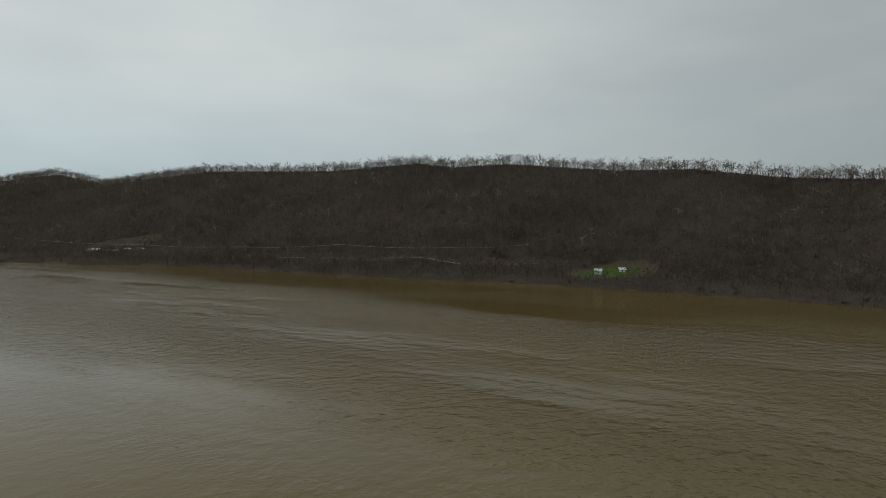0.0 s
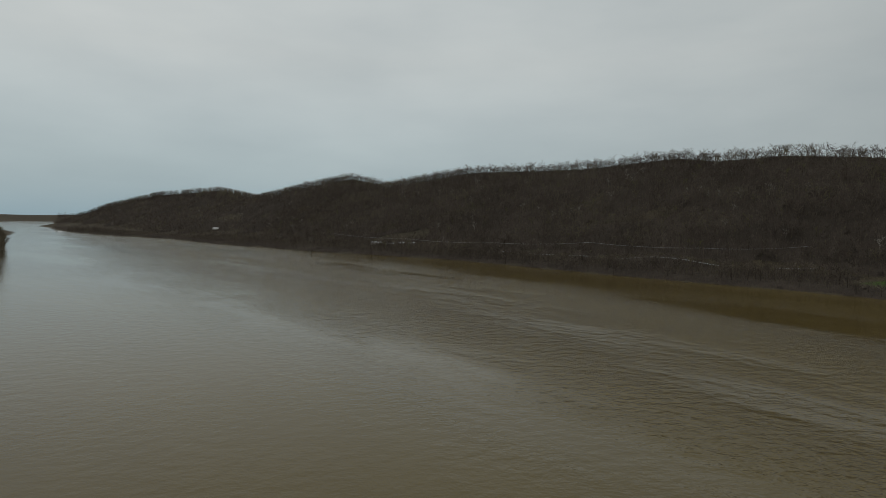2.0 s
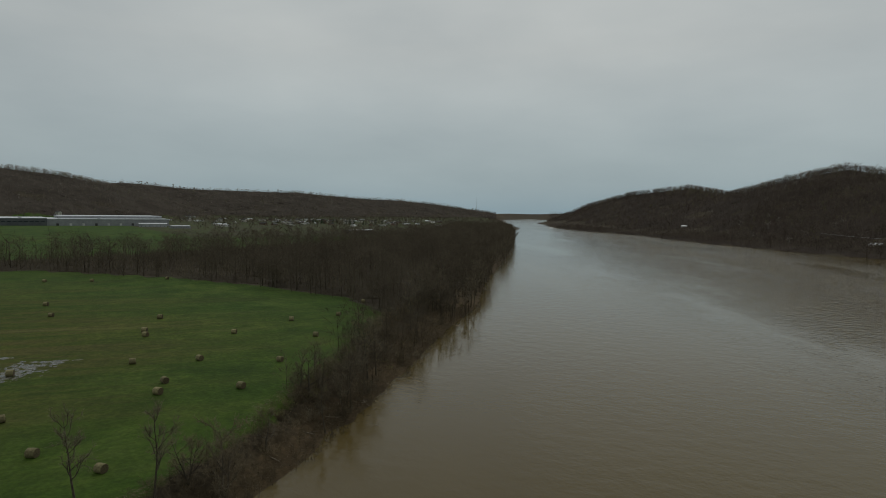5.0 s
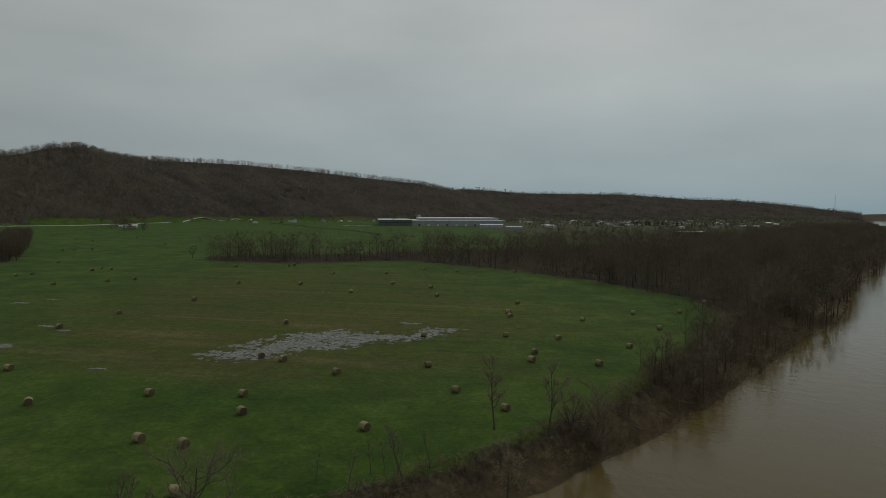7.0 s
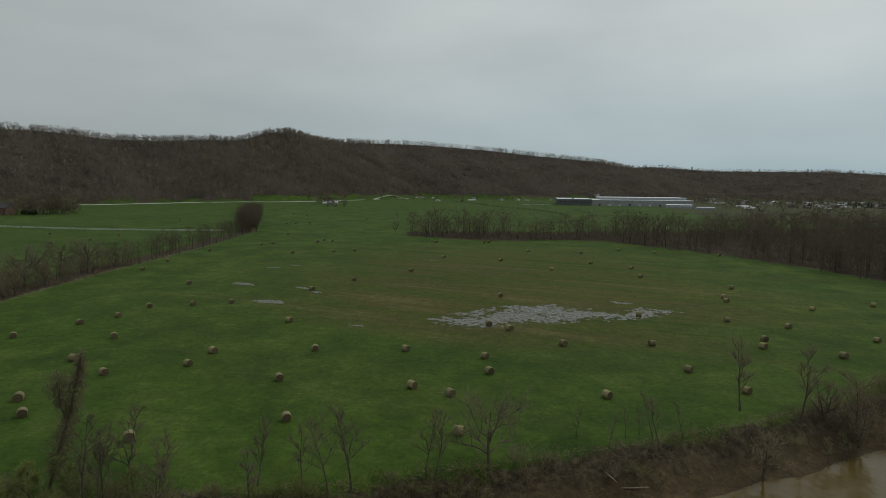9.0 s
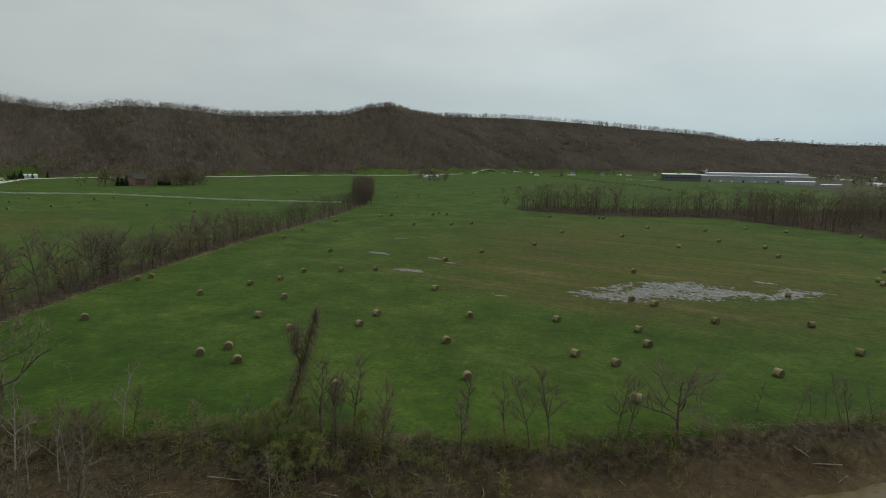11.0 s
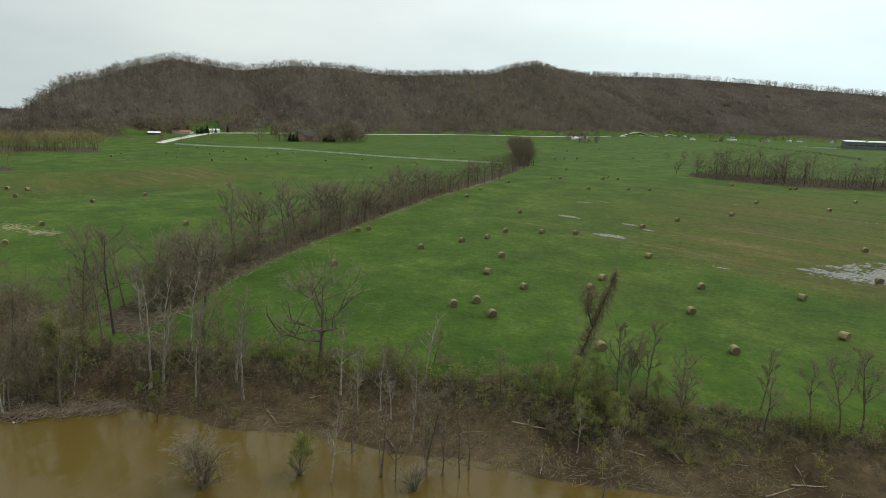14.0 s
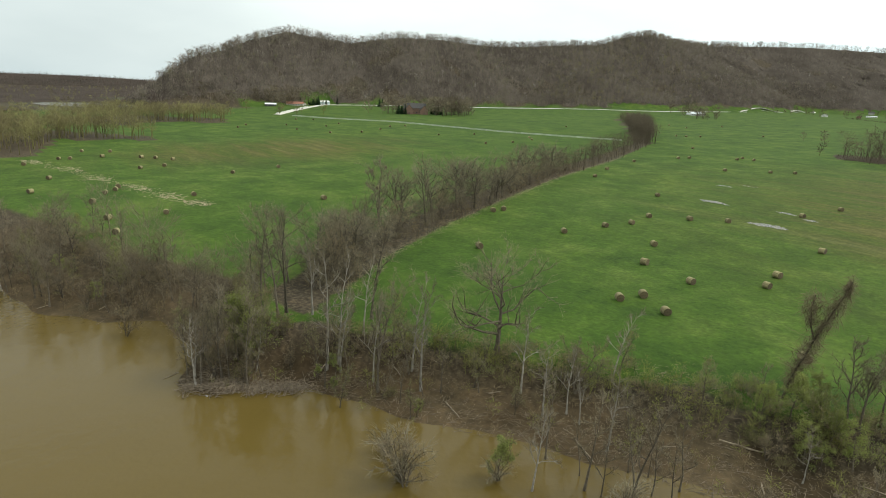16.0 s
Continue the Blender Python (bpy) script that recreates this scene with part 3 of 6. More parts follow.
def plant(kind, x, y, scale=1.0, turn=0.0, tip=(0.0, 0.0), z=None):
    """Sets a kind down: the first time the kind itself, after that copies."""
    m = pose(x, y, (level(x, y) if z is None else z), tip[0], tip[1], math.degrees(turn)) @ Matrix.Diagonal((scale, scale, scale, 1))
    if kind.name not in used_kinds:
        used_kinds.add(kind.name)
        kind.matrix_basis = m
        return kind
    c = copy_thing(kind, pose(0, 0, 0))
    c.matrix_basis = m
    return c


# ---- woods on the hills and flats ----
def wood_template(seed, twigs, limbs=6, fine=0.19, clear=0.35, stem=0.016, fan=0.0, rise=0.22):
    """One far tree as triangles, 1 high: trunk, limbs and twigs."""
    r = np.random.RandomState(seed)
    v, f = [], []

    def tri(a, b, c):
        n = len(v)
        v.extend((a, b, c))
        f.append((n, n + 1, n + 2))

    bend = r.normal(size=2) * 0.03
    for k in range(3):
        a0, a1 = k * 2.094, (k + 1) * 2.094
        tri((stem * math.cos(a0), stem * math.sin(a0), -0.03), (stem * math.cos(a1), stem * math.sin(a1), -0.03), (bend[0], bend[1], 0.8))
    ends = [np.array([bend[0], bend[1], 0.8])]
    for k in range(limbs):
        z = clear + (0.75 - clear) * (k + r.rand()) / limbs
        a = k * 2.4 + r.rand()
        p = np.array([bend[0] * z, bend[1] * z, z])
        d = np.array([math.cos(a), math.sin(a), r.uniform(0.6, 1.3)])
        q = p + d * r.uniform(0.13, 0.24)
        s = np.array([-math.sin(a), math.cos(a), 0]) * stem * 0.6
        tri(p - s, p + s, q)
        ends += [q, p + (q - p) * 0.6]
    for k in range(twigs):
        p = ends[r.randint(len(ends))] + r.normal(size=3) * 0.025
        d = unit(np.array([p[0] * (2.2 + 3 * fan), p[1] * (2.2 + 3 * fan), rise + fan * max(p[2] - 0.45, 0) * 1.5]) + r.normal(size=3) * (0.6 - 0.3 * fan))
        s = unit(np.cross(d, r.normal(size=3))) * fine * 0.065
        tri(p - s, p + s, p + d * r.uniform(0.10, 0.22))
    v = np.array(v, float)
    v[:, 2] *= 1.0 / max(v[:, 2].max(), 0.5)
    return v, np.array(f, int)


def conifer_template(seed, blades):
    r = np.random.RandomState(seed)
    v, f = [], []
    for k in range(blades):
        z = (k + r.rand()) / blades
        a, reach = r.uniform(0, 6.28), 0.24 * (1.02 - z) + 0.015
        d = np.array([math.cos(a), math.sin(a), 0])
        s = np.array([-d[1], d[0], 0]) * reach * 0.45
        p = np.array([0, 0, 0.06 + 0.94 * z])
        q = p + d * reach + np.array([0, 0, -0.10 * (1 - z) - 0.02])
        n = len(v)
        v.extend((p + np.array([0, 0, 0.03]), q + s, q - s))
        f.append((n, n + 1, n + 2))
    return np.array(v), np.array(f, int)


def woods(name, label, category, places, heights, tones, templates, mat, seed, width=1.0):
    """Many trees joined into one mesh."""
    r = np.random.RandomState(seed)
    pick = r.randint(len(templates), size=len(places))
    vs, fs, ts, n = [], [], [], 0
    for k, (tv, tf) in enumerate(templates):
        w = np.where(pick == k)[0]
        if not len(w):
            continue
        a, h = r.uniform(0, 6.28, len(w)), heights[w]
        b = h * width * r.uniform(0.8, 1.25, len(w))
        x = tv[None, :, 0] * np.cos(a)[:, None] - tv[None, :, 1] * np.sin(a)[:, None]
        y = tv[None, :, 0] * np.sin(a)[:, None] + tv[None, :, 1] * np.cos(a)[:, None]
        v = np.stack([x * b[:, None] + places[w, 0:1], y * b[:, None] + places[w, 1:2], tv[None, :, 2] * h[:, None] + places[w, 2:3]], -1)
        vs.append(v.reshape(-1, 3))
        fs.append((tf[None] + (n + np.arange(len(w)) * len(tv))[:, None, None]).reshape(-1, 3))
        ts.append(np.repeat(tones[w], len(tv)))
        n += len(w) * len(tv)
    me = mesh_from(name, np.concatenate(vs), np.concatenate(fs), mat, False, (("tone", np.concatenate(ts)),))
    return tagged(new(name, me), label, category, kind="stuff")


def sown(seed, box, count, keep):
    """Random places in a box for which keep(x, y) holds, with their height."""
    r = np.random.RandomState(seed)
    x, y = r.uniform(box[0], box[2], count), r.uniform(box[1], box[3], count)
    k = keep(x, y, r)
    x, y = x[k], y[k]
    return np.stack([x, y, land(x, y)], -1), r


def undergrowth(name, label, box, step, keep, low, high, mat, seed, tones=(0.0, 0.6), sprays=5):
    """A rough, crumpled sheet of brush and low crowns between the taller trees; keep gives how full it stands, 0 to 1."""
    r = np.random.RandomState(seed)
    x, y = np.meshgrid(np.arange(box[0], box[2], step), np.arange(box[1], box[3], step))
    x, y = x + r.uniform(-0.45, 0.45, x.shape) * step, y + r.uniform(-0.45, 0.45, x.shape) * step
    full = keep(x, y)
    tuft = r.rand(*x.shape)
    z = land(x, y) + np.where(full > 0, full * (0.4 + 0.30 * low + 0.12 * high * tuft), -0.6 - 0.5 * step)
    patch = 0.5 + 0.5 * wobble(x, y, 90, seed + 3)
    # sheet toned below the sprays: dark floor plus painted shade between the twigs
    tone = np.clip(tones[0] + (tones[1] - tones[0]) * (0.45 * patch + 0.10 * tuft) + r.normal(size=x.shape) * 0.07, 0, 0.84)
    i = np.arange(x.size).reshape(x.shape)
    on = full > 0
    use = on[:-1, :-1] | on[:-1, 1:] | on[1:, 1:] | on[1:, :-1]
    a, b, c, d = i[:-1, :-1][use], i[:-1, 1:][use], i[1:, 1:][use], i[1:, :-1][use]
    f = np.concatenate([np.stack([a, b, c], -1), np.stack([a, c, d], -1)])
    known, f = np.unique(f, return_inverse=True)
    v, f, tone = np.stack([x.ravel(), y.ravel(), z.ravel()], -1)[known], f.reshape(-1, 3), tone.ravel()[known]
    # upright sprays of twigs that break up the sheet
    w = np.where(full.ravel() > 0)[0]
    w = np.repeat(w, sprays)
    n = len(w)
    k = full.ravel()[w] * r.uniform(0.5, 1.15, n)
    p = np.stack([x.ravel()[w] + r.uniform(-0.5, 0.5, n) * step, y.ravel()[w] + r.uniform(-0.5, 0.5, n) * step, z.ravel()[w] - 0.5], -1)
    a, h, b = r.uniform(0, 6.28, n), (low + (high - low) * r.rand(n)) * k, (0.018 + 0.022 * r.rand(n)) * high
    lean = r.normal(size=(n, 2)) * 0.22 * h[:, None]
    top = p + np.column_stack([lean, h])
    side = np.stack([np.cos(a), np.sin(a), 0 * a], -1) * b[:, None]
    up = r.rand(n) < 0.45
    root, tip = np.where(up[:, None], p, top), np.where(up[:, None], top, p)
    s = np.stack([root - side, root + side * 0.8 + np.array([0, 0, 0.6]), tip], 1).reshape(-1, 3)
    # lighter tone makes up for the little skylight on upright sprays
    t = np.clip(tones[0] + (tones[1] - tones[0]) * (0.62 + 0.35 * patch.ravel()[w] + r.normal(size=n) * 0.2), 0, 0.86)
    v, f, tone = np.concatenate([v, s]), np.concatenate([f, np.arange(3 * n).reshape(-1, 3) + len(v)]), np.concatenate([tone, np.repeat(t, 3)])
    me = mesh_from(name, v, f, mat, True, (("tone", tone),))
    return tagged(new(name, me), label, "brush", kind="stuff")


def off_roads(x, y):
    """Clear of the roads and yards at the foot of the hills."""
    d, side, _ = along(HILL_ROAD, x, y)
    return (d > 9) & ~((d < 170) & (side < 0) & (x < -560) & (x > -1330)) & (along(RIVER_ROAD, x, y)[0] > 6) & (along([(-456, -846), (-585, -880)], x, y)[0] > 24)


def hill_brush(name, label, ridge, seed, box, step, low, high, mat, behind=30, extra=None, crest_low=0.35, tones=(0.0, 0.6)):
    def keep(x, y):
        d, _, (top, wide, rx, ry) = along([(*p, p[0], p[1]) for p in ridge], x, y)
        s = np.hypot(x - 20, y + 50) - np.hypot(rx - 20, ry + 50)
        ok = (d < wide * 1.15) & (land(x, y) - plain_level(x, y) > np.where((x < -1100) & (y > -640) & (y < 600), 10, 1.5)) & (s < behind) & (top > 6)
        a, b = bank_distances(x, y)
        ok &= (np.maximum(a, b) > 4) & off_roads(x, y)
        if extra is not None:
            ok &= extra(x, y, None)
        return ok * (1 - (1 - crest_low) * np.exp(-((s - 4) / 26) ** 2)) * (0.75 + 0.25 * wobble(x, y, 60, seed + 9))
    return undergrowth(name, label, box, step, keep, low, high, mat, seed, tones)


def hill_woods(name, label, ridge, seed, box, count, thin, templates, mat, tall, behind=30, cut=1.0, pale=0.02, width=1.0, extra=None, rim=False):
    def keep(x, y, r):
        d, _, (top, wide, rx, ry) = along([(*p, p[0], p[1]) for p in ridge], x, y)
        s = np.hypot(x - 20, y + 50) - np.hypot(rx - 20, ry + 50)      # positive behind the ridge
        ok = (d < wide * 1.12) & (land(x, y) - plain_level(x, y) > np.where((x < -1100) & (y > -640) & (y < 600), 9, 1.0)) & (s < behind) & (top > 6) & off_roads(x, y)
        crest = np.exp(-((s + 2) / 22) ** 2)
        ok &= r.rand(len(x)) < (crest if rim else thin)
        dn_, df_ = bank_distances(x, y)
        ok &= np.maximum(dn_, df_) > 9
        if extra is not None:
            ok &= extra(x, y, r)
        return ok & (r.rand(len(x)) < cut)
    p, r = sown(seed, box, count, keep)
    patch = 0.5 + 0.5 * wobble(p[:, 0], p[:, 1], 120, seed + 3)
    tone = np.clip(0.30 + 0.52 * patch + r.normal(size=len(p)) * 0.17, 0.05, 0.86)
    tone = np.clip(tone + (0.16 if rim else 0.0), 0, 0.86)
    odd = r.rand(len(p))
    tone = np.where(odd < pale, 1.0, np.where(odd < pale * 2.2, 0.93, tone))
    return woods(name, label, "trees", p, tall * r.uniform(0.45, 1.12, len(p)) ** 0.8, tone, templates, mat, seed, width)


RIM_T = [wood_template(k + 210, 84, 9, 0.085, 0.34, 0.015, 0.9, 0.40) for k in range(12)]
FULL = [wood_template(k, 24, 4, 0.27, 0.30, 0.020, 0.7, 0.5) for k in range(14)]
RIM_LOW = [wood_template(k + 230, 84, 10, 0.085, 0.10, 0.014, 0.8, 0.36) for k in range(12)]
RIM_FAR = [wood_template(k + 250, 30, 6, 0.26, 0.10, 0.020, 0.9, 0.40) for k in range(8)]
LEAN_T = [wood_template(20 + k, 18, 3, 0.60, 0.12, 0.020) for k in range(10)]
FAR_T = [wood_template(40 + k, 9, 1, 1.25, 0.1, 0.01) for k in range(6)]
FLAT_T = [wood_template(60 + k, 92, 9, 0.052, 0.22, 0.011, 0.1, 0.26) for k in range(12)]
NEAR_T = [wood_template(160 + k, 210, 14, 0.034, 0.16, 0.008, 0.5, 0.5) for k in range(14)]
BUD_T = [wood_template(80 + k, 150, 9, 0.060, 0.26, 0.018, 0.7, 0.42) for k in range(10)]
BUD_FAR = [wood_template(120 + k, 76, 7, 0.25, 0.10, 0.018, 0.4, 0.3) for k in range(8)]
BRUSH_T = [wood_template(100 + k, 44, 8, 0.115, 0.05, 0.010, 0.4, 0.3) for k in range(10)]


def open_plots(x, y, r):
    """Keeps the wood off the yards and the road under the northern hill."""
    a = ((x - 255) / 45) ** 2 + ((y - 482) / 34) ** 2 > 1
    b = ((x + 235) / 48) ** 2 + ((y - 874) / 18) ** 2 > 1
    return a & b


hill_woods("hillside_woods", "bare grey-brown deciduous forest on the hill across the river", NORTH_RIDGE, 101, (-560, 250, 900, 1500), 46000, 0.85, FULL, WOODS_N, 14, 8, 1.0, 0.012, 1.1, open_plots)
hill_woods("ridge_trees", "round-crowned bare trees along the crest of the northern hill", NORTH_RIDGE, 108, (-560, 250, 900, 1500), 30000, 0, RIM_T, WOODS_N, 19, 10, 1.0, 0.0, 1.15, None, True)
hill_woods("hillside_woods", "bare brown forest on the river hills upstream", NORTH_RIDGE, 102, (-1850, 1000, -560, 2300), 15000, 0.4, LEAN_T, WOODS_N, 15, 8, 1.0, 0.01, 1.1)
hill_woods("hillside_woods", "bare brown-grey forest on the steep hill behind the meadow", SOUTH_RIDGE, 103, (-1750, -1200, -290, -300), 46000, 0.95, FULL, WOODS_S, 14, 10, 1.0, 0.02, 1.1)
hill_woods("ridge_trees", "bare trees along the crest of the steep hill", SOUTH_RIDGE, 109, (-1750, -1200, -290, -300), 30000, 0, RIM_LOW, WOODS_S, 17, 10, 1.0, 0.0, 1.1, None, True)
hill_woods("hillside_woods", "bare brown forest on the long low ridge", SOUTH_RIDGE, 104, (-2900, -1000, -1480, 600), 18000, 0.35, LEAN_T, WOODS_S, 15, 12, 0.7, 0.01, 1.1)
hill_woods("ridge_trees", "bare trees along the crest of the long low ridge", SOUTH_RIDGE, 118, (-2900, -1000, -1480, 600), 42000, 0, RIM_FAR, WOODS_S, 18, 12, 1.0, 0.0, 1.1, None, True)
hill_woods("ridge_trees", "bare trees along the crest of the river hills upstream", NORTH_RIDGE, 119, (-1850, 1000, -545, 2300), 36000, 0, RIM_FAR, WOODS_N, 17, 10, 1.0, 0.0, 1.1, None, True)
# paler WOODS_S on the western ridge puts distance haze into the colour
hill_woods("ridge_trees", "bare trees along the crest of the distant hills, paled for haze", WEST_RIDGE, 120, (-3950, -700, -2500, 2900), 40000, 0, RIM_FAR, WOODS_S, 13, 12, 0.7, 0.0, 1.4, None, True)
hill_woods("budding_trees", "olive budding trees at the foot of the steep hill", SOUTH_RIDGE, 125, (-1450, -800, -1020, -540), 1500, 0.45, FULL, WOODS_BUD, 12, 10, 1.0, 0.0, 1.2)
hill_woods("distant_woods", "bare forest on distant hills, paled for haze", WEST_RIDGE, 105, (-3950, -700, -2500, 2900), 20000, 0.5, FAR_T, WOODS_S, 18, 60, 1.0, 0.004, 1.7)
hill_woods("distant_woods", "dark forest on the far hills up the valley", WEST_FAR, 107, (-4000, 2600, -2300, 4300), 5000, 0.5, FAR_T, WOODS_N, 18, 60, 0.8, 0.004, 1.3)

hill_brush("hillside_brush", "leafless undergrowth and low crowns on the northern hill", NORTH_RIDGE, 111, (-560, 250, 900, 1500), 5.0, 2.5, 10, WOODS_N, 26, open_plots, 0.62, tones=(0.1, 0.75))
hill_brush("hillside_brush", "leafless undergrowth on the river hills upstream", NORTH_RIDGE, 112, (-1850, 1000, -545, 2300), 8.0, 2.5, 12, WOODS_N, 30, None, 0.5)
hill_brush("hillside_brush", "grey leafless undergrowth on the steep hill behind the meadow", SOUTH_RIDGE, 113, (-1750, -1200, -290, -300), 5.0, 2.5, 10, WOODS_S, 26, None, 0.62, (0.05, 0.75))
hill_brush("hillside_brush", "leafless undergrowth on the long low ridge", SOUTH_RIDGE, 114, (-2900, -1000, -1480, 600), 9.0, 3, 13, WOODS_S, 30, None, 0.5)
# western brush in the same paler colour, in place of haze
hill_brush("distant_brush", "leafless undergrowth on distant hills, paled for haze", WEST_RIDGE, 115, (-3950, -700, -2500, 2900), 16.0, 4, 16, WOODS_S, 40, None, 0.6)
hill_brush("distant_brush", "dark undergrowth on the far hills down the valley", SOUTH_FAR, 116, (-1200, -2700, 900, -1700), 13.0, 4, 14, WOODS_N, 40, None, 0.8)
hill_brush("distant_brush", "dark undergrowth on the far hills up the valley", WEST_FAR, 117, (-4000, 2600, -2300, 4300), 22.0, 4, 16, WOODS_N, 60, None, 0.8)


# ---- hay bales ----
def bale_kind(seed):
    """A round bale lying on its curved side, with rough straw."""
    r = np.random.RandomState(seed)
    segs, radius, half = 20, 0.80, 0.76
    rows = [(-half, 0.93), (-half * 0.93, 0.99), (-half * 0.5, 1.005), (0, 1.0), (half * 0.5, 1.005), (half * 0.93, 0.99), (half, 0.93)]
    bm = bmesh.new()
    rings = []
    for yv, k in rows:
        ring = []
        for i in range(segs):
            a = 2 * math.pi * i / segs
            q = radius * k * (1 + r.normal() * 0.012)
            z = q * math.sin(a)
            z = max(z, -radius * 0.90) * (0.98 if z > 0 else 1.0)
            ring.append(bm.verts.new((q * math.cos(a) * 1.03, yv + r.normal() * 0.012, z + radius * 0.88)))
        rings.append(ring)
    for p, q in zip(rings, rings[1:]):
        for i in range(segs):
            bm.faces.new((p[i], q[i], q[(i + 1) % segs], p[(i + 1) % segs]))
    body = bm_mesh("roll", bm, HAY, True)
    ends = []
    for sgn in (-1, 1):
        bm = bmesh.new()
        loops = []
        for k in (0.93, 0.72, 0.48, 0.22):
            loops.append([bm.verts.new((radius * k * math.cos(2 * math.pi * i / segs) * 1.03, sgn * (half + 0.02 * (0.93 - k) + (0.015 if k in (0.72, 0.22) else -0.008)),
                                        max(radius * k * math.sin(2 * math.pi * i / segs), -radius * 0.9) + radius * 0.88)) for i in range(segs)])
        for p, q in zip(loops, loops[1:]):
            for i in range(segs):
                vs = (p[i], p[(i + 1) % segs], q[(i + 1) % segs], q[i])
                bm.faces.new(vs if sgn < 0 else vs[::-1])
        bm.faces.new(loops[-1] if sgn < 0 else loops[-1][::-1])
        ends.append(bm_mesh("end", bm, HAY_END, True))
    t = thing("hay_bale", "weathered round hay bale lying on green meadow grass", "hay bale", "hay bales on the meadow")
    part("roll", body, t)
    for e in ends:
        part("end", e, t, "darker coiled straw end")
    return t


BALES_MAIN = [(-107, -178), (-117, -174), (-131, -174), (-137, -163), (-143, -153), (-173, -187), (-172, -137), (-197, -129), (-122, -124), (-96, -159), (-77, -154), (-70, -141), (-79, -128), (-89, -128), (-96, -106), (-74, -105),
              (-100, -85), (-98, -66), (-87, -64), (-75, -78), (-72, -70), (-55, -66), (-55, -95), (-43, -115), (-113, -48), (-118, -26), (-97, -22), (-77, -41), (-85, -14), (-130, -68), (-126, -62), (-153, -24)]
BALES_BACK = [(-175, -68), (-228, -112), (-282, -106), (-277, -75), (-249, -49), (-324, -62), (-325, -31), (-278, -29), (-347, -7), (-263, -11), (-235, -11), (-339, 13), (-334, 48), (-213, 20), (-191, 11), (-184, 10),
              (-151, 1), (-146, 16), (-175, 34), (-187, 58), (-158, 54), (-188, 77), (-129, 4), (-121, 1), (-116, 17), (-134, 33), (-365, -125), (-370, -93), (-374, -90), (-279, -191), (-292, -172), (-300, -162), (-212, 101)]
BALES_FAR = [(-354, -201), (-348, -193), (-342, -201), (-324, -224), (-316, -228), (-393, -244), (-506, -286), (-517, -277), (-503, -294), (-275, -239), (-231, -235), (-201, -227), (-587, -240), (-714, -313), (-60, -190),
             (-285, -350), (-341, -347), (-340, -401), (-509, -409), (-640, -330), (-670, -360)]
BALES_SOUTH = [(-25, -405), (-6, -335), (-20, -361), (-42, -416), (-61, -441), (-46, -414), (-60, -414), (-71, -432), (-14, -306), (-23, -319), (-28, -323), (-31, -328), (-8, -280), (-3, -263), (-57, -368), (-73, -402), (-77, -396),
               (-68, -369), (-23, -277), (-81, -387), (-43, -298), (-80, -334), (-105, -337), (-72, -265), (-129, -301), (-100, -267), (-142, -305), (-242, -504), (-245, -467), (-271, -460), (-304, -473), (-354, -491), (-308, -412),
               (-310, -344), (-316, -603), (-327, -590), (-315, -538), (-335, -492), (-355, -358), (-212, -540), (-232, -560), (-285, -520), (-262, -545), (-49, -147.9), (-54.1, -145.2), (-47.9, -138.4), (-99.5, -213.5), (-104.1, -212.5), (-91, -183)]
rb = random.Random(7)
bale_kinds = [bale_kind(200 + k) for k in range(5)]
for k, (x, y) in enumerate(BALES_MAIN + BALES_BACK + BALES_FAR + BALES_SOUTH):
    plant(bale_kinds[k % 5], x, y, rb.uniform(0.94, 1.06), math.radians(-40 + rb.gauss(0, 18)))


# ---- near trees on the bank ----
BANK = "trees and brush on the river bank"
slim = [tree_kind(300 + k, "slender bare grey-brown tree on the muddy river bank", BANK, BARK, TWIG, height=13, trunk_r=0.17, spread=0.24, clear=0.32, limbs=11, twigs=5, upward=1.2) for k in range(4)]
tall = [tree_kind(310 + k, "tall bare dark-barked tree with forked limbs", BANK, BARK, TWIG, height=20, trunk_r=0.24, spread=0.27, clear=0.30, limbs=11, twigs=4, upward=1.1) for k in range(4)]
pale = [tree_kind(320 + k, "tall bare sycamore with pale whitish bark", BANK, PALE_BARK, TWIG, height=18, trunk_r=0.21, spread=0.20, clear=0.32, limbs=10, twigs=4, upward=1.2) for k in range(4)]
broad = [tree_kind(330 + k, "bare tree with widely spreading crooked limbs", BANK, BARK, TWIG, height=14, trunk_r=0.42, spread=0.60, clear=0.26, limbs=13, twigs=5, upward=0.45) for k in range(3)]
pole = [tree_kind(340 + k, "thin bare young tree standing in river mud", BANK, BARK, TWIG, height=11, trunk_r=0.13, spread=0.20, clear=0.35, limbs=8, twigs=3, upward=1.3) for k in range(4)]
bushy = [tree_kind(350 + k, "densely twigged bare thicket tree", BANK, BARK, DRY_BRUSH, height=9, trunk_r=0.15, spread=0.40, clear=0.12, limbs=9, twigs=5, upward=0.9, stems=2) for k in range(4)]
budding = [tree_kind(360 + k, "small tree with fresh yellow-green spring leaves", BANK, BARK, TWIG, BUDS, height=9, trunk_r=0.14, spread=0.30, clear=0.2, limbs=11, twigs=4, upward=0.9, leaves=7, leaf_size=0.11) for k in range(3)]
hazy = [tree_kind(370 + k, "slim tree with sparse olive buds", BANK, BARK, TWIG, OLIVE, height=12, trunk_r=0.16, spread=0.24, clear=0.25, limbs=10, twigs=4, upward=1.1, leaves=2, leaf_size=0.11) for k in range(3)]
dead = [tree_kind(380 + k, "dead leafless snag with broken crooked limbs", BANK, BARK, TWIG, height=9, trunk_r=0.30, spread=0.42, clear=0.25, limbs=7, twigs=1, upward=0.5, lean=0.18) for k in range(2)]


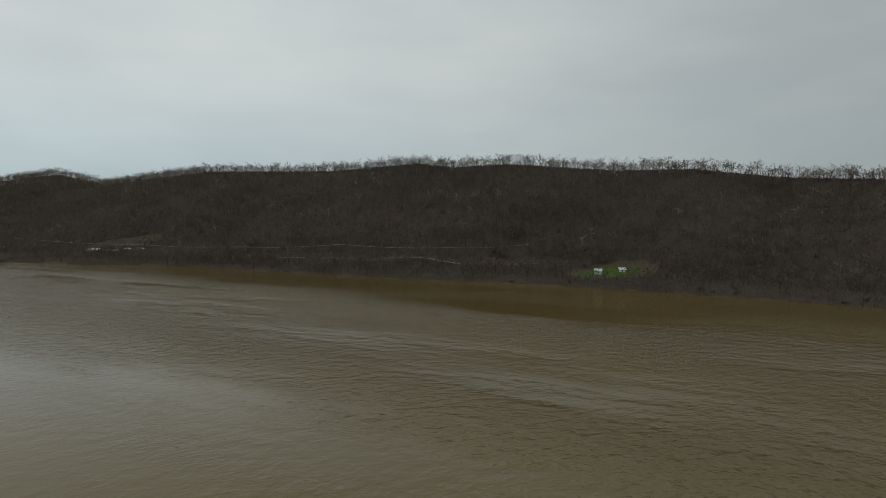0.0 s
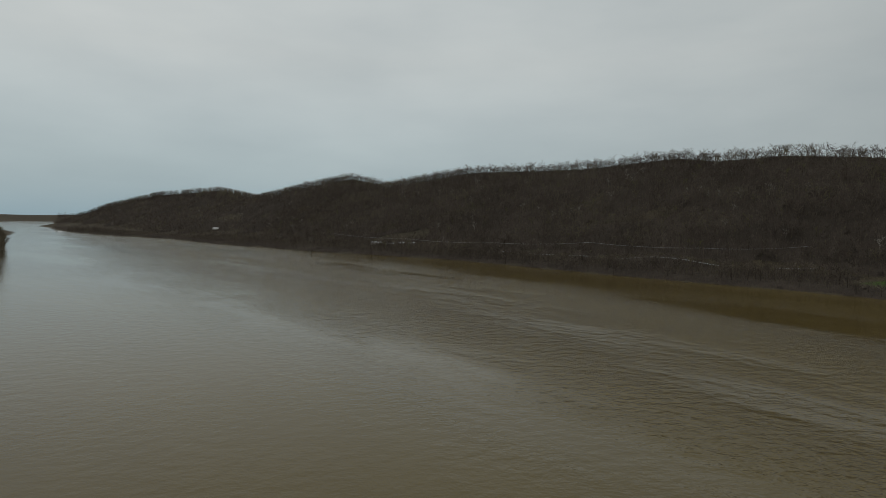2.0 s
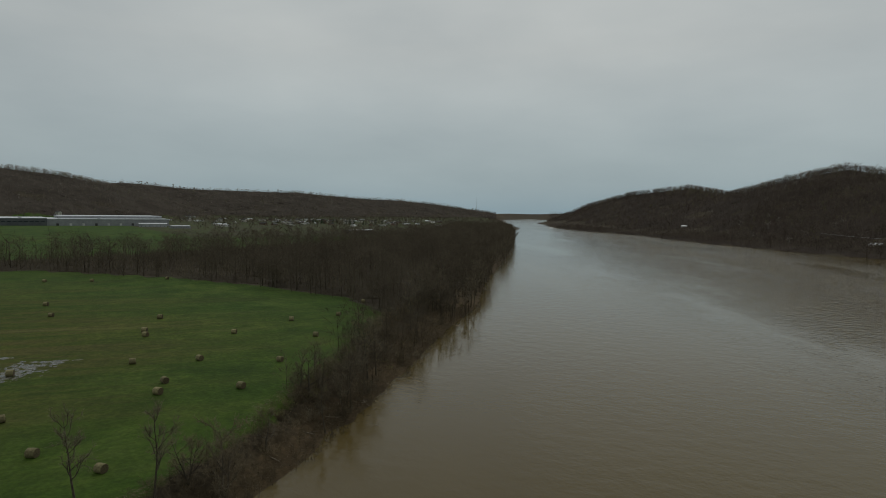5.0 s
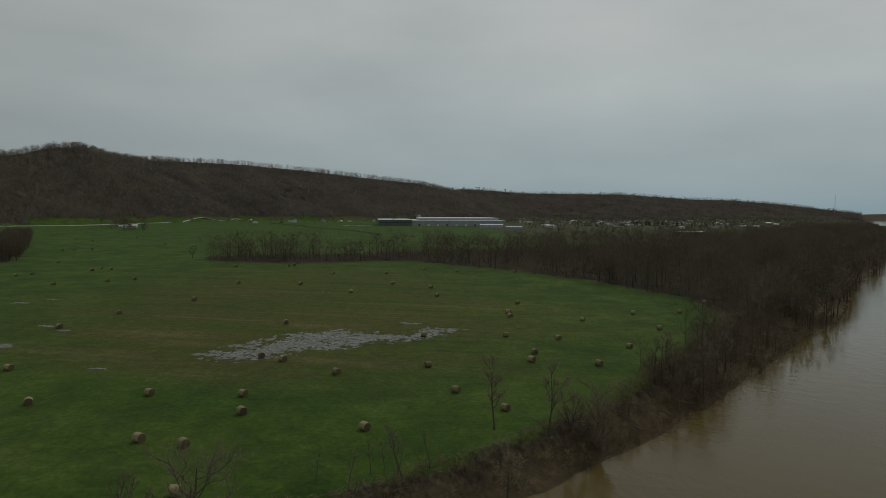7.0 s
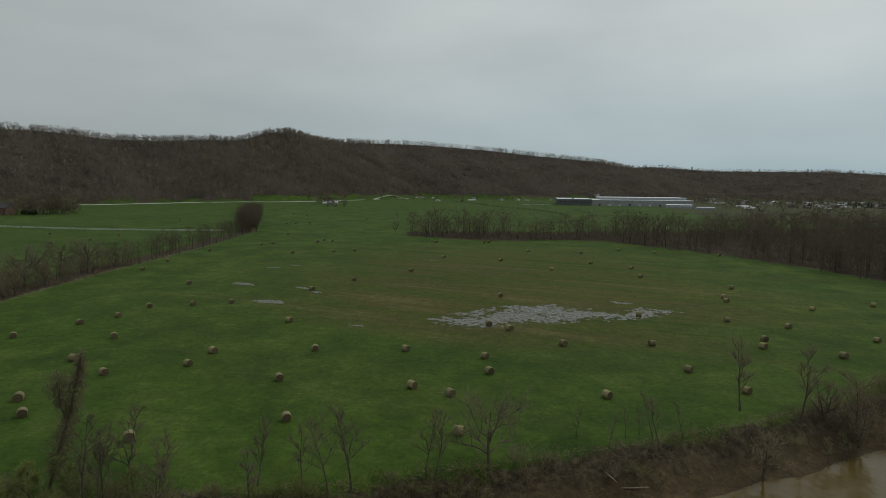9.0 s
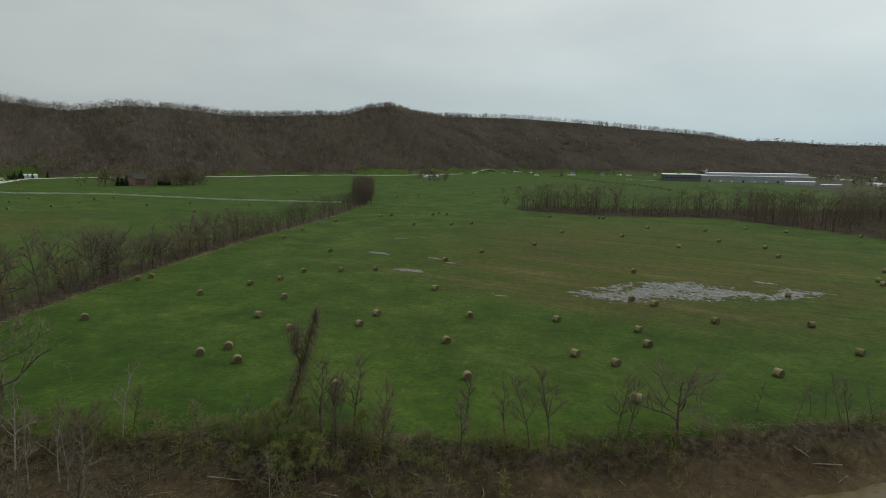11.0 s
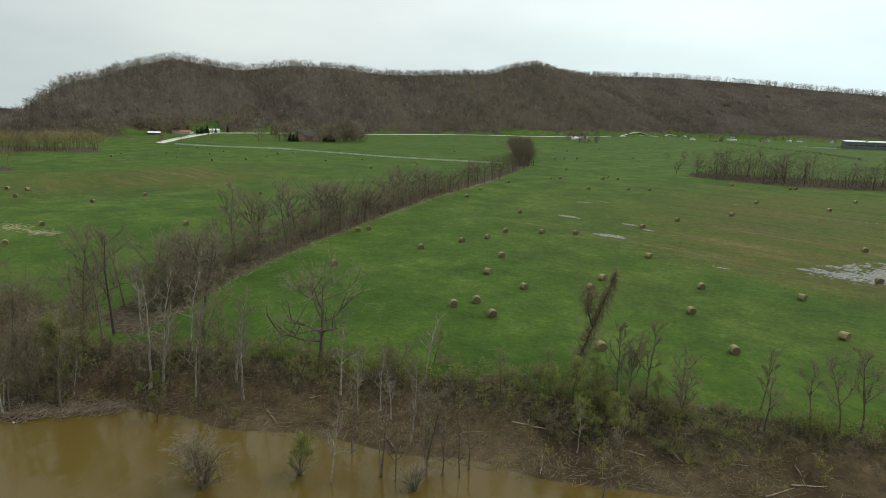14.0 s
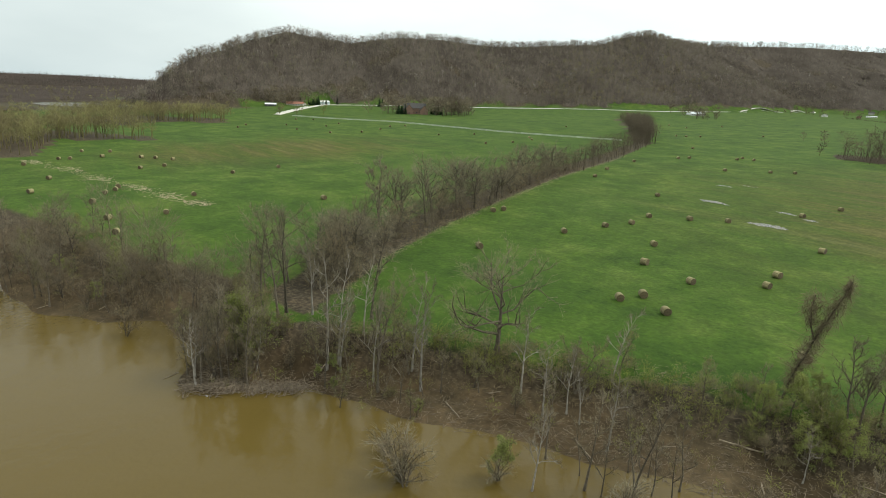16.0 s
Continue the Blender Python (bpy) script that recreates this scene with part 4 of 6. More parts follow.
def vine_tree(seed):
    """A leaning trunk wrapped in dense dead vines."""
    r = np.random.RandomState(seed)
    wood, wrap = Sticks(), Sticks()
    pts = [np.array([0.0, 0, -0.3])]
    d = unit(np.array([0.0, 0.24, 1.0]))
    for k in range(8):
        d = unit(d + r.normal(size=3) * 0.06)
        pts.append(pts[-1] + d * 1.9)
    wood.tube(pts, np.linspace(0.17, 0.05, 9), 6)
    fork = [pts[4], pts[4] + np.array([-0.2, -0.5, 1.6]), pts[4] + np.array([-0.3, -0.7, 3.4]), pts[4] + np.array([-0.2, -0.6, 5.0])]
    wood.tube(fork, [0.11, 0.09, 0.06, 0.03], 5)
    for line, n in ((pts, 2300), (fork, 650)):
        for _ in range(n):
            i = r.randint(1, len(line) - 1)
            p = line[i] + (line[i + 1] - line[i]) * r.rand()
            wide = (0.85 - 0.05 * i) * (0.5 + 0.5 * math.sin(i * 2.1 + 1.0) ** 2)
            q = p + r.normal(size=3) * np.array([wide, wide, 0.5]) * 0.8
            wrap.blade(q, q + unit(r.normal(size=3) * 0.7 + np.array([0, 0, -0.6])) * r.uniform(0.5, 1.5), 0.026, r)
    for _ in range(26):
        p = pts[r.randint(1, 5)]
        e = unit(np.array([r.normal(), r.normal(), 0.2]))
        wrap.blade(p, p + e * r.uniform(1.5, 3.4), 0.05, r)
    t = thing("tree", "leaning dead tree wrapped in dense brown vines", "tree", BANK)
    part("trunk", wood.mesh("trunk", BARK), t)
    part("vine", wrap.mesh("vine", DRY_BRUSH), t, "tangled dry brown vines")
    return t


def shrub_kind(seed, label, mat, high, stems, leaf=None, leaves=0):
    r = np.random.RandomState(seed)
    st, gr = Sticks(), Sticks()
    for _ in range(stems):
        a, o = r.uniform(0, 6.28), r.uniform(0.1, 1.0) * high * 0.45
        p = np.array([math.cos(a) * o * 0.6, math.sin(a) * o * 0.6, -0.1])
        d = unit(np.array([math.cos(a) * 0.7, math.sin(a) * 0.7, 1.1]) + r.normal(size=3) * 0.3)
        q = p + d * high * r.uniform(0.5, 0.8)
        st.blade(p, q, 0.026, r)
        for _ in range(7):
            b = p + (q - p) * r.uniform(0.3, 1.0)
            e = unit(d + r.normal(size=3) * 0.8)
            c = b + e * high * r.uniform(0.15, 0.38)
            st.blade(b, c, 0.017, r)
            st.blade(b + (c - b) * 0.5, b + (c - b) * 0.5 + unit(e + r.normal(size=3)) * high * 0.14, 0.014, r)
            for _ in range(leaves):
                gr.leaf(b + (c - b) * r.uniform(0.2, 1.1) + r.normal(size=3) * 0.14, r.uniform(0.05, 0.10), r)
    t = thing("shrub", label, "shrub", BANK)
    part("crown", st.mesh("crown", mat), t)
    if leaf is not None:
        part("foliage", gr.mesh("foliage", leaf), t, "small new leaves")
    return t


dry = [shrub_kind(400 + k, "tangled dry brown brush on the river bank", DRY_BRUSH, 2.6, 34) for k in range(4)]
dark = [shrub_kind(410 + k, "dense dark leafless thicket", TWIG, 3.0, 38) for k in range(4)]
olive = [shrub_kind(420 + k, "olive-green budding bush on the field edge", DRY_BRUSH, 2.6, 26, OLIVE, 3) for k in range(4)]
green = [shrub_kind(430 + k, "bright yellow-green spring bush", TWIG, 2.8, 22, BUDS, 5) for k in range(2)]

rt = random.Random(11)


def stand(kinds, x, y, high, own, z=None):
    """A tree of about that height; own is the height of the kind."""
    return plant(rt.choice(kinds), x, y, high / own, rt.uniform(0, 6.28), (rt.gauss(0, 1.5), rt.gauss(0, 1.5)), z)


def in_mud(kinds, x, y, high, own):
    return stand(kinds, x, y, high, own, max(level(x, y), -0.6))


# trees that stand out one by one
for x, y, h in ((-12.6, -151.9, 15.0), (-44.4, -60.2, 11.3)):
    stand(broad, x, y, h, 14)
for x, y, h in ((2.6, -162.4, 18.7), (3.7, -189.8, 20.3), (2.5, -186.6, 20.4), (-0.4, -188.3, 21.7), (-8.6, -175.5, 19.5), (13, -231, 14), (4.8, -219.4, 13), (-118.6, 50.4, 18.1), (-121.4, 54.5, 17.0), (-164.7, 94.5, 20), (-158, 92, 21)):
    in_mud(tall, x, y, h, 20)
for x, y, h in ((3.5, -173.0, 21.8), (2.6, -170.7, 14.9), (-1.4, -157.4, 18), (-9.6, -145.3, 14.3), (-2.8, -184.2, 14.6), (1.6, -172.3, 19.6), (1.4, -164.6, 14.5), (-2.9, -160.6, 15.6), (6.2, -133.6, 12), (-6.7, -130.4, 12.5), (-16, -110, 8)):
    in_mud(pale, x, y, h, 18)
for x, y, h in ((-6.9, -151.7, 10.8), (-0.1, -130.8, 8), (-1.5, -124.6, 15.5), (1.6, -127.2, 9.5), (-2.4, -122.9, 9.5), (-5.4, -120.7, 11.5), (1.9, -129.2, 15), (-1.0, -124.4, 14), (-3.2, -120.8, 9),
                (-54.5, -43.0, 6.5), (-58.7, -38.0, 5.6), (-56.5, -35.2, 9.8), (-60.4, -31.1, 6.4), (-59.2, -35.8, 8.4), (-59.2, -40.0, 5.7), (-57.8, -47.7, 5.2)):
    in_mud(pole, x, y, h, 11)
for x, y, h in ((-24.8, -107.4, 13.3), (-25.5, -106.0, 10.5), (-30.4, -88.9, 9.0), (-34.6, -83.7, 8.5), (-34.5, -80.2, 11.7), (-36.2, -77.7, 12.6), (-34.1, -89.7, 9.5), (-40.6, -68.5, 10.2), (-40.9, -67.4, 9.8), (-26.5, -106.3, 10.5), (-28.4, -104.1, 11.9),
                (-75.4, -18.1, 14.3), (-73.0, -9.0, 14.8)):
    stand(slim, x, y, h, 13)
for x, y, h in ((-58.7, -19.6, 8.9), (-74.7, 1.0, 12.8), (-26.9, -99.1, 9.4), (-13.3, -138.5, 8.7), (15.3, -145, 8.5), (18, -210, 6), (-76.5, -3.7, 9.3)):
    in_mud(bushy, x, y, h, 9)
for x, y, h in ((10.9, -181.6, 13.4), (11.4, -185.1, 10.5), (7.2, -137.8, 7), (-20.0, -105.7, 6.8), (-23.2, -113.3, 7.6), (-20.7, -116.2, 6.7), (-18.7, -110.5, 5.9), (-26.1, -110.3, 6.2), (-22.1, -108.5, 5.8), (-26.6, -102.0, 5.7)):
    in_mud(budding, x, y, h, 9)
for x, y, h in ((-105.4, 28.6, 9.9), (-109.9, 33.4, 7.5), (-86.7, 11.8, 6.5)):
    stand(dead, x, y, h, 9)
vine = vine_tree(395)
plant(vine, -28, -115.2, 1.25, math.radians(32))

# arching willow bushes that stand in the flood
def willow_kind(seed):
    r = np.random.RandomState(seed)
    wood, fine = Sticks(), Sticks()
    for k in range(26):
        a = r.uniform(0, 6.28)
        out, high = r.uniform(0.5, 3.2), r.uniform(3.0, 6.5)
        pts = [np.array([0.25 * math.cos(a), 0.25 * math.sin(a), -0.4])]
        for u in (0.3, 0.6, 0.85, 1.0):
            pts.append(np.array([math.cos(a) * out * u ** 1.5, math.sin(a) * out * u ** 1.5, high * (u - 0.28 * u ** 3)]) + r.normal(size=3) * 0.12)
        wood.tube(pts, np.linspace(0.06, 0.018, 5), 3)
        for j in range(1, 5):
            d = unit(pts[j] - pts[j - 1])
            for _ in range(7):
                b = pts[j - 1] + (pts[j] - pts[j - 1]) * r.rand()
                e = unit(d + r.normal(size=3) * 0.55)
                q = b + e * r.uniform(0.5, 1.5)
                fine.blade(b, q, 0.022, r)
                fine.blade(b + (q - b) * 0.5, b + (q - b) * 0.5 + unit(e + r.normal(size=3) * 0.6) * r.uniform(0.3, 0.8), 0.016, r)
    t = thing("shrub", "pale bare willow bush with arching stems in flood water", "shrub", BANK)
    part("trunk", wood.mesh("trunk", BARK), t)
    part("crown", fine.mesh("crown", PALE_TWIG), t)
    return t


willow = [willow_kind(440 + k) for k in range(3)]
for k, (x, y, size) in enumerate(((14.6, -146.0, 1.4), (2.0, -124.2, 0.9), (12.4, -150.7, 0.9), (7.1, -137.7, 0.7))):
    plant(willow[k % 3], x, y, size, rt.uniform(0, 6.28), z=max(level(x, y), -0.5))

# the rest of the strip along the water
bank_line = np.array([p for p in NEAR_BANK if -300 <= p[1] <= 160], float)
seg = np.hypot(*np.diff(bank_line, axis=0).T)
run = np.concatenate([[0], np.cumsum(seg)])


def beside_bank(s, off):
    """A place at s metres along the near bank and off metres inland."""
    i = min(max(int(np.searchsorted(run, s)) - 1, 0), len(seg) - 1)
    d = (bank_line[i + 1] - bank_line[i]) / seg[i]
    p = bank_line[i] + d * (s - run[i])
    off = off * float(strip(p[1])) if off > 0 else off
    return p[0] - d[1] * off, p[1] + d[0] * off


for k in range(82):
    s = rt.uniform(0, run[-1])
    off = rt.uniform(-1.5, 25)
    x, y = beside_bank(s, off)
    if -120 < y < 25:                       # thinner and lower in front of the meadow
        if rt.random() < 0.62 or off > 20:
            continue
        kind, own, h = rt.choice(((slim, 13, 7), (pole, 11, 6), (bushy, 9, 5), (hazy, 12, 6)))
    elif y >= 60:
        continue
    elif y >= 25:
        kind, own, h = rt.choice(((slim, 13, 12), (tall, 20, 16), (bushy, 9, 8), (bushy, 9, 9), (slim, 13, 14)))
    else:
        kind, own, h = rt.choice(((slim, 13, 11), (pole, 11, 10), (pale, 18, 13), (hazy, 12, 11), (hazy, 12, 12), (bushy, 9, 6), (pole, 11, 9), (tall, 20, 15) if y < -180 else (pole, 11, 8)))
    in_mud(kind, x, y, h * rt.uniform(0.75, 1.2), own)
for k in range(54):                          # thin growth on the flooded mud
    x, y = beside_bank(rt.uniform(88, 205), rt.uniform(-3, 22))
    kind, own, h = rt.choice(((pole, 11, 9), (hazy, 12, 9), (pole, 11, 11), (hazy, 12, 8), (pale, 18, 12), (bushy, 9, 4.5), (budding, 9, 4)))
    in_mud(kind, x, y, h * rt.uniform(0.6, 1.15), own)
for k in range(42):                          # thicket at the corner by the hedgerow and further down the bank
    x, y = beside_bank(rt.uniform(0, 135), rt.uniform(0, 26))
    kind, own, h = rt.choice(((slim, 13, 12), (tall, 20, 15), (hazy, 12, 11), (bushy, 9, 8), (budding, 9, 6), (bushy, 9, 7)))
    in_mud(kind, x, y, h * rt.uniform(0.7, 1.15), own)
for k in range(300):
    s = rt.uniform(0, run[-1])
    off = rt.choice((rt.gauss(20, 3.5), rt.gauss(20, 4), rt.uniform(2, 24)))
    x, y = beside_bank(s, off)
    if (off < 12 and -200 < y < -100 and rt.random() < 0.75) or rt.random() > 1.5 * strip(y):
        continue
    pool = rt.choice((dry, dry, dark, olive, olive, green) if -175 < y < -20 else (dry, dark, dark, dark, olive) if y >= -20 else (dry, dry, olive, dark))
    plant(rt.choice(pool), x, y, rt.uniform(0.5, 1.15), rt.uniform(0, 6.28), z=max(level(x, y), -0.4))

for k in range(18):                          # budding willows below the meadow
    x, y = -25 + rt.gauss(0, 5), -109 + rt.gauss(0, 9)
    plant(rt.choice(green if k % 3 else olive), x, y, rt.uniform(0.7, 1.4), rt.uniform(0, 6.28), z=max(level(x, y), -0.3))

# hedgerow between the two meadows
hedge = np.array(HEDGE, float)
hseg = np.hypot(*np.diff(hedge, axis=0).T)
hrun = np.concatenate([[0], np.cumsum(hseg)])


def beside_hedge(s, off):
    i = min(max(int(np.searchsorted(hrun, s)) - 1, 0), len(hseg) - 1)
    d = (hedge[i + 1] - hedge[i]) / hseg[i]
    p = hedge[i] + d * (s - hrun[i])
    return p[0] - d[1] * off, p[1] + d[0] * off


for k in range(56):
    s = 215 * (k / 56) ** 1.25 + rt.uniform(-2, 2)
    x, y = beside_hedge(max(s, 0), rt.uniform(0, 12))
    big = s < 95
    kind, own, h = rt.choice(((slim, 13, 17 if big else 13), (tall, 20, 20 if big else 15), (bushy, 9, 12 if big else 9), (bushy, 9, 11), (broad, 14, 14)))
    c = stand(kind, x, y, h * rt.uniform(0.75, 1.15), own)
    tagged(c, "bare tree in the hedgerow between two meadows", group="hedgerow trees")
for k in range(70):
    x, y = beside_hedge(rt.uniform(0, 215), rt.uniform(-1, 8))
    c = plant(rt.choice((dry, dark, dark)[k % 3]), x, y, rt.uniform(0.5, 0.95), rt.uniform(0, 6.28))
    tagged(c, "low bare brush along the hedgerow", group="hedgerow brush")

# slimmer growth between the larger trees
r4 = np.random.RandomState(47)
fp = np.array([beside_hedge(330 * r4.rand() ** 1.15, r4.uniform(-1.5, 11)) for _ in range(520)])
fp = np.column_stack([fp, land(fp[:, 0], fp[:, 1])])
woods("hedgerow_brush", "low tangled brown brush along the foot of the hedgerow", "brush", fp, r4.uniform(1.2, 3.6, len(fp)), r4.uniform(0.0, 0.5, len(fp)), BRUSH_T, BRUSH, 46, 1.4)
fp = np.array([beside_hedge(215 * r4.rand() ** 1.2, r4.uniform(-1, 13)) for _ in range(270)])
fp = np.column_stack([fp, land(fp[:, 0], fp[:, 1])])
woods("hedgerow_growth", "dense grey-brown saplings filling the hedgerow", "trees", fp, r4.uniform(3, 12, len(fp)), r4.uniform(0.35, 1.0, len(fp)), NEAR_T, WOODS_FLAT, 48, 0.9)
fp = np.array([beside_bank(r4.uniform(365, run[-1]) if k < 130 else r4.uniform(0, 95), r4.uniform(2, 27)) for k in range(220)])
fp = np.column_stack([fp, np.maximum(land(fp[:, 0], fp[:, 1]), -0.4)])
woods("bank_growth", "dense bare saplings and brush crowding the river bank", "trees", fp, np.where(r4.rand(len(fp)) < 0.6, r4.uniform(2.5, 7, len(fp)), r4.uniform(8, 17, len(fp))), r4.uniform(0.0, 0.6, len(fp)) + np.where(fp[:, 1] < -150, 0.4, -0.1), NEAR_T, WOODS_FLAT, 49, 1.0)

# denser wood where the hedgerow runs on to the road
r5 = np.random.RandomState(51)
hp = np.array([beside_hedge(r5.uniform(205, 745) if k % 3 else r5.uniform(395, 560), r5.uniform(-3, 12)) for k in range(560)])
hp = np.column_stack([hp, land(hp[:, 0], hp[:, 1])])
woods("hedgerow_wood", "dense bare brown trees at the end of the hedgerow", "trees", hp, np.where(np.arange(len(hp)) % 3 == 0, r5.uniform(14, 22, len(hp)), r5.uniform(7, 15, len(hp))), r5.uniform(0.1, 0.6, len(hp)), FLAT_T, WOODS_FLAT, 52, 0.9)


# ---- bottomland woods ----
def poly_woods(name, label, poly, seed, count, templates, mat, lo, hi, tone=(0.05, 0.65), width=1.1):
    p = np.array(poly)

    def keep(x, y, r):
        a, b = bank_distances(x, y)
        return inside(poly, x, y) & (a > 3)
    q, r = sown(seed, (p[:, 0].min(), p[:, 1].min(), p[:, 0].max(), p[:, 1].max()), count, keep)
    return woods(name, label, "trees", q, r.uniform(lo, hi, len(q)), r.uniform(*tone, len(q)), templates, mat, seed, width)


poly_woods("bottomland_wood", "dense bare brown wood between meadow and river", WOOD_NORTH, 121, 10500, FLAT_T, WOODS_FLAT, 11, 24, (0.0, 0.65), 1.2)


def poly_brush(name, label, poly, seed, step, low, high, mat, inset, tones):
    p = np.array(poly)

    def keep(x, y):
        d, _, _ = along(poly + poly[:1], x, y)
        a, b = bank_distances(x, y)
        return inside(poly, x, y) * (a > 2) * smooth01(np.minimum(d, a + 4) / inset) * (0.8 + 0.2 * wobble(x, y, 40, seed + 5))
    return undergrowth(name, label, (p[:, 0].min(), p[:, 1].min(), p[:, 0].max(), p[:, 1].max()), step, keep, low, high, mat, seed, tones)


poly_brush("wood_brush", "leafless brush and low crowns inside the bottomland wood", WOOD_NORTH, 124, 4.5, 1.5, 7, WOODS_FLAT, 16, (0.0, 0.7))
edge = WOOD_NORTH[:7]
er = np.random.RandomState(122)
ep = []
for (x0, y0), (x1, y1) in zip(edge, edge[1:]):
    for _ in range(int(math.hypot(x1 - x0, y1 - y0) * 0.6)):
        u = er.rand()
        ep.append((x0 + (x1 - x0) * u + er.normal() * 3, y0 + (y1 - y0) * u + er.normal() * 3))
ep = np.array(ep)
ep = np.column_stack([ep, land(ep[:, 0], ep[:, 1])])
woods("wood_edge", "bare trees and brush along the edge of the meadow", "trees", ep, np.where(er.rand(len(ep)) < 0.55, er.uniform(2, 5, len(ep)), er.uniform(10, 20, len(ep))), er.uniform(0, 0.6, len(ep)), NEAR_T[:6], WOODS_FLAT, 123, 1.0)
poly_woods("budding_wood", "olive budding willows along the southern meadow", WOOD_SOUTH, 131, 760, BUD_T, WOODS_BUD, 12, 20, (0.0, 1.0), 1.0)
poly_woods("budding_wood", "yellowish budding trees at the meadow corner", WOOD_SOUTH_2, 132, 420, BUD_T, WOODS_BUD, 12, 18, (0.0, 1.0), 1.0)


def far_flats(x, y, r):
    a, b = bank_distances(x, y)
    lifted = land(x, y) - plain_level(x, y)
    return (a > 6) & (b < a) & (np.abs(lifted) < 2) & (y < -640) & (x > np.where(y < -1150, -900, -420)) & (x < 160) & ~(((x + 232) / 60) ** 2 + ((y + 905) / 45) ** 2 < 1) & (along([(-236, -908), (-128, -620)], x, y)[0] > 42)


q, r6 = sown(141, (-900, -2000, 160, -640), 1100, far_flats)
woods("far_wood", "olive-brown trees on the far river flats", "trees", q, np.where(q[:, 1] < -780, r6.uniform(3, 8, len(q)), r6.uniform(7, 13, len(q))), r6.uniform(0, 0.9, len(q)), BUD_FAR, WOODS_BUD, 142, 1.2)


def north_strip(x, y, r):
    a, b = bank_distances(x, y)
    return (b > -0.5) & (b < 75) & (r.rand(len(x)) < np.where(b < 22, 1.0, 0.45)) & open_plots(x, y, r)


q, r7 = sown(151, (-1300, 200, 560, 1450), 44000, north_strip)
woods("bank_thicket", "dense bare brush and trees on the far river bank", "trees", q, np.where(r7.rand(len(q)) < 0.6, r7.uniform(3, 7, len(q)), r7.uniform(8, 15, len(q))), np.clip(r7.normal(0.4, 0.2, len(q)), 0, 0.85), FULL, WOODS_N, 152, 1.2)


def wood_shore(x, y, r):
    a, b = bank_distances(x, y)
    return (a > -0.5) & (a < 30) & (a > b) & (y > 120)


q, r9 = sown(155, (-1150, 110, -150, 1050), 30000, wood_shore)
woods("shore_trees", "bare trees and brush leaning over the river along the wood", "trees", q, np.where(r9.rand(len(q)) < 0.4, r9.uniform(3, 8, len(q)), r9.uniform(10, 20, len(q))), r9.uniform(0.1, 0.7, len(q)), FULL, WOODS_FLAT, 156, 1.0)


def shore_full(x, y):
    a, b = bank_distances(x, y)
    return ((b > -1.0) & (b < 80) & open_plots(x, y, None)) * (0.55 + 0.45 * smooth01(b / 20)) * (0.8 + 0.2 * wobble(x, y, 25, 158))


undergrowth("bank_brush", "dark tangled brush down to the water of the far bank", (-1300, 200, 560, 1450), 3.6, shore_full, 1.2, 5.5, WOODS_N, 153, (0.1, 0.8))


def up_river(x, y):
    a, b = bank_distances(x, y)
    return ((b > -1.0) & (b < 150)) * (0.6 + 0.4 * smooth01(b / 30))


undergrowth("bank_brush", "dark brush along the far bank upstream", (-2750, 1300, -1295, 2850), 14.0, up_river, 2.0, 9.0, WOODS_N, 154, (0.1, 0.7))
undergrowth("distant_brush", "dark woods on the land at the bend of the river", (-4400, 2400, -2150, 4500), 34.0, lambda x, y: (np.maximum(*bank_distances(x, y)) > 3) * 1.0, 4.0, 14.0, WOODS_N, 159, (0.1, 0.7), 4)


def down_valley(x, y):
    a, b = bank_distances(x, y)
    pond = along([(-236, -908), (-190, -905)], x, y)[0] > 70
    field = ((x - 20) / 150) ** 2 + ((y + 1010) / 70) ** 2 > 1
    return ((a > 8) & (land(x, y) - plain_level(x, y) < 60) & pond & field & (along([(-236, -908), (-128, -620)], x, y)[0] > 42) & (x > np.where(y < -1150, -1000, -330))) * (0.55 + 0.45 * wobble(x, y, 120, 160))


undergrowth("distant_brush", "grey-brown woods on the flats down the valley", (-1000, -2250, 330, -790), 13.0, down_valley, 2.0, 8.0, WOODS_N, 160, (0.1, 0.7), 4)


# ---- brush, drift and litter too fine to count ----
r8 = np.random.RandomState(161)
bp = []
while len(bp) < 3500:
    s, off = r8.uniform(0, run[-1]), r8.choice([r8.normal(19, 2.8), r8.normal(19.5, 2.5), r8.uniform(-1, 23)])
    x, y = beside_bank(s, off)
    if off < 13 and -200 < y < -95 and r8.rand() < 0.45:
        continue
    if r8.rand() > 1.35 * strip(y) + 0.1:
        continue
    bp.append((x, y, off))
bp = np.array(bp)
tone = np.clip(np.where(r8.rand(len(bp)) < np.where((bp[:, 1] > -170) & (bp[:, 1] < -20), 0.60, 0.3), r8.uniform(0.55, 1.0, len(bp)), r8.uniform(0.0, 0.45, len(bp))) * np.where(bp[:, 1] > -60, 0.5, 1.0), 0, 1)
tone = np.where(bp[:, 1] < -190, r8.uniform(0.2, 0.5, len(bp)), tone)
scrub = np.array([(*beside_bank(r8.uniform(318, run[-1]), o), o) for o in r8.uniform(-1.5, 19, 1300)])
bp, tone = np.concatenate([bp, scrub]), np.concatenate([tone, r8.uniform(0.0, 0.16, len(scrub))])
place = np.column_stack([bp[:, 0], bp[:, 1], np.maximum(land(bp[:, 0], bp[:, 1]), -0.3)])
woods("bank_brush", "tangled tan and olive brush covering the river bank", "brush", place, r8.uniform(1.0, 3.6, len(bp)) * np.where((bp[:, 1] > -60) & (bp[:, 1] < 25), 0.75, 1.0), tone, BRUSH_T, BRUSH, 162, 1.35)


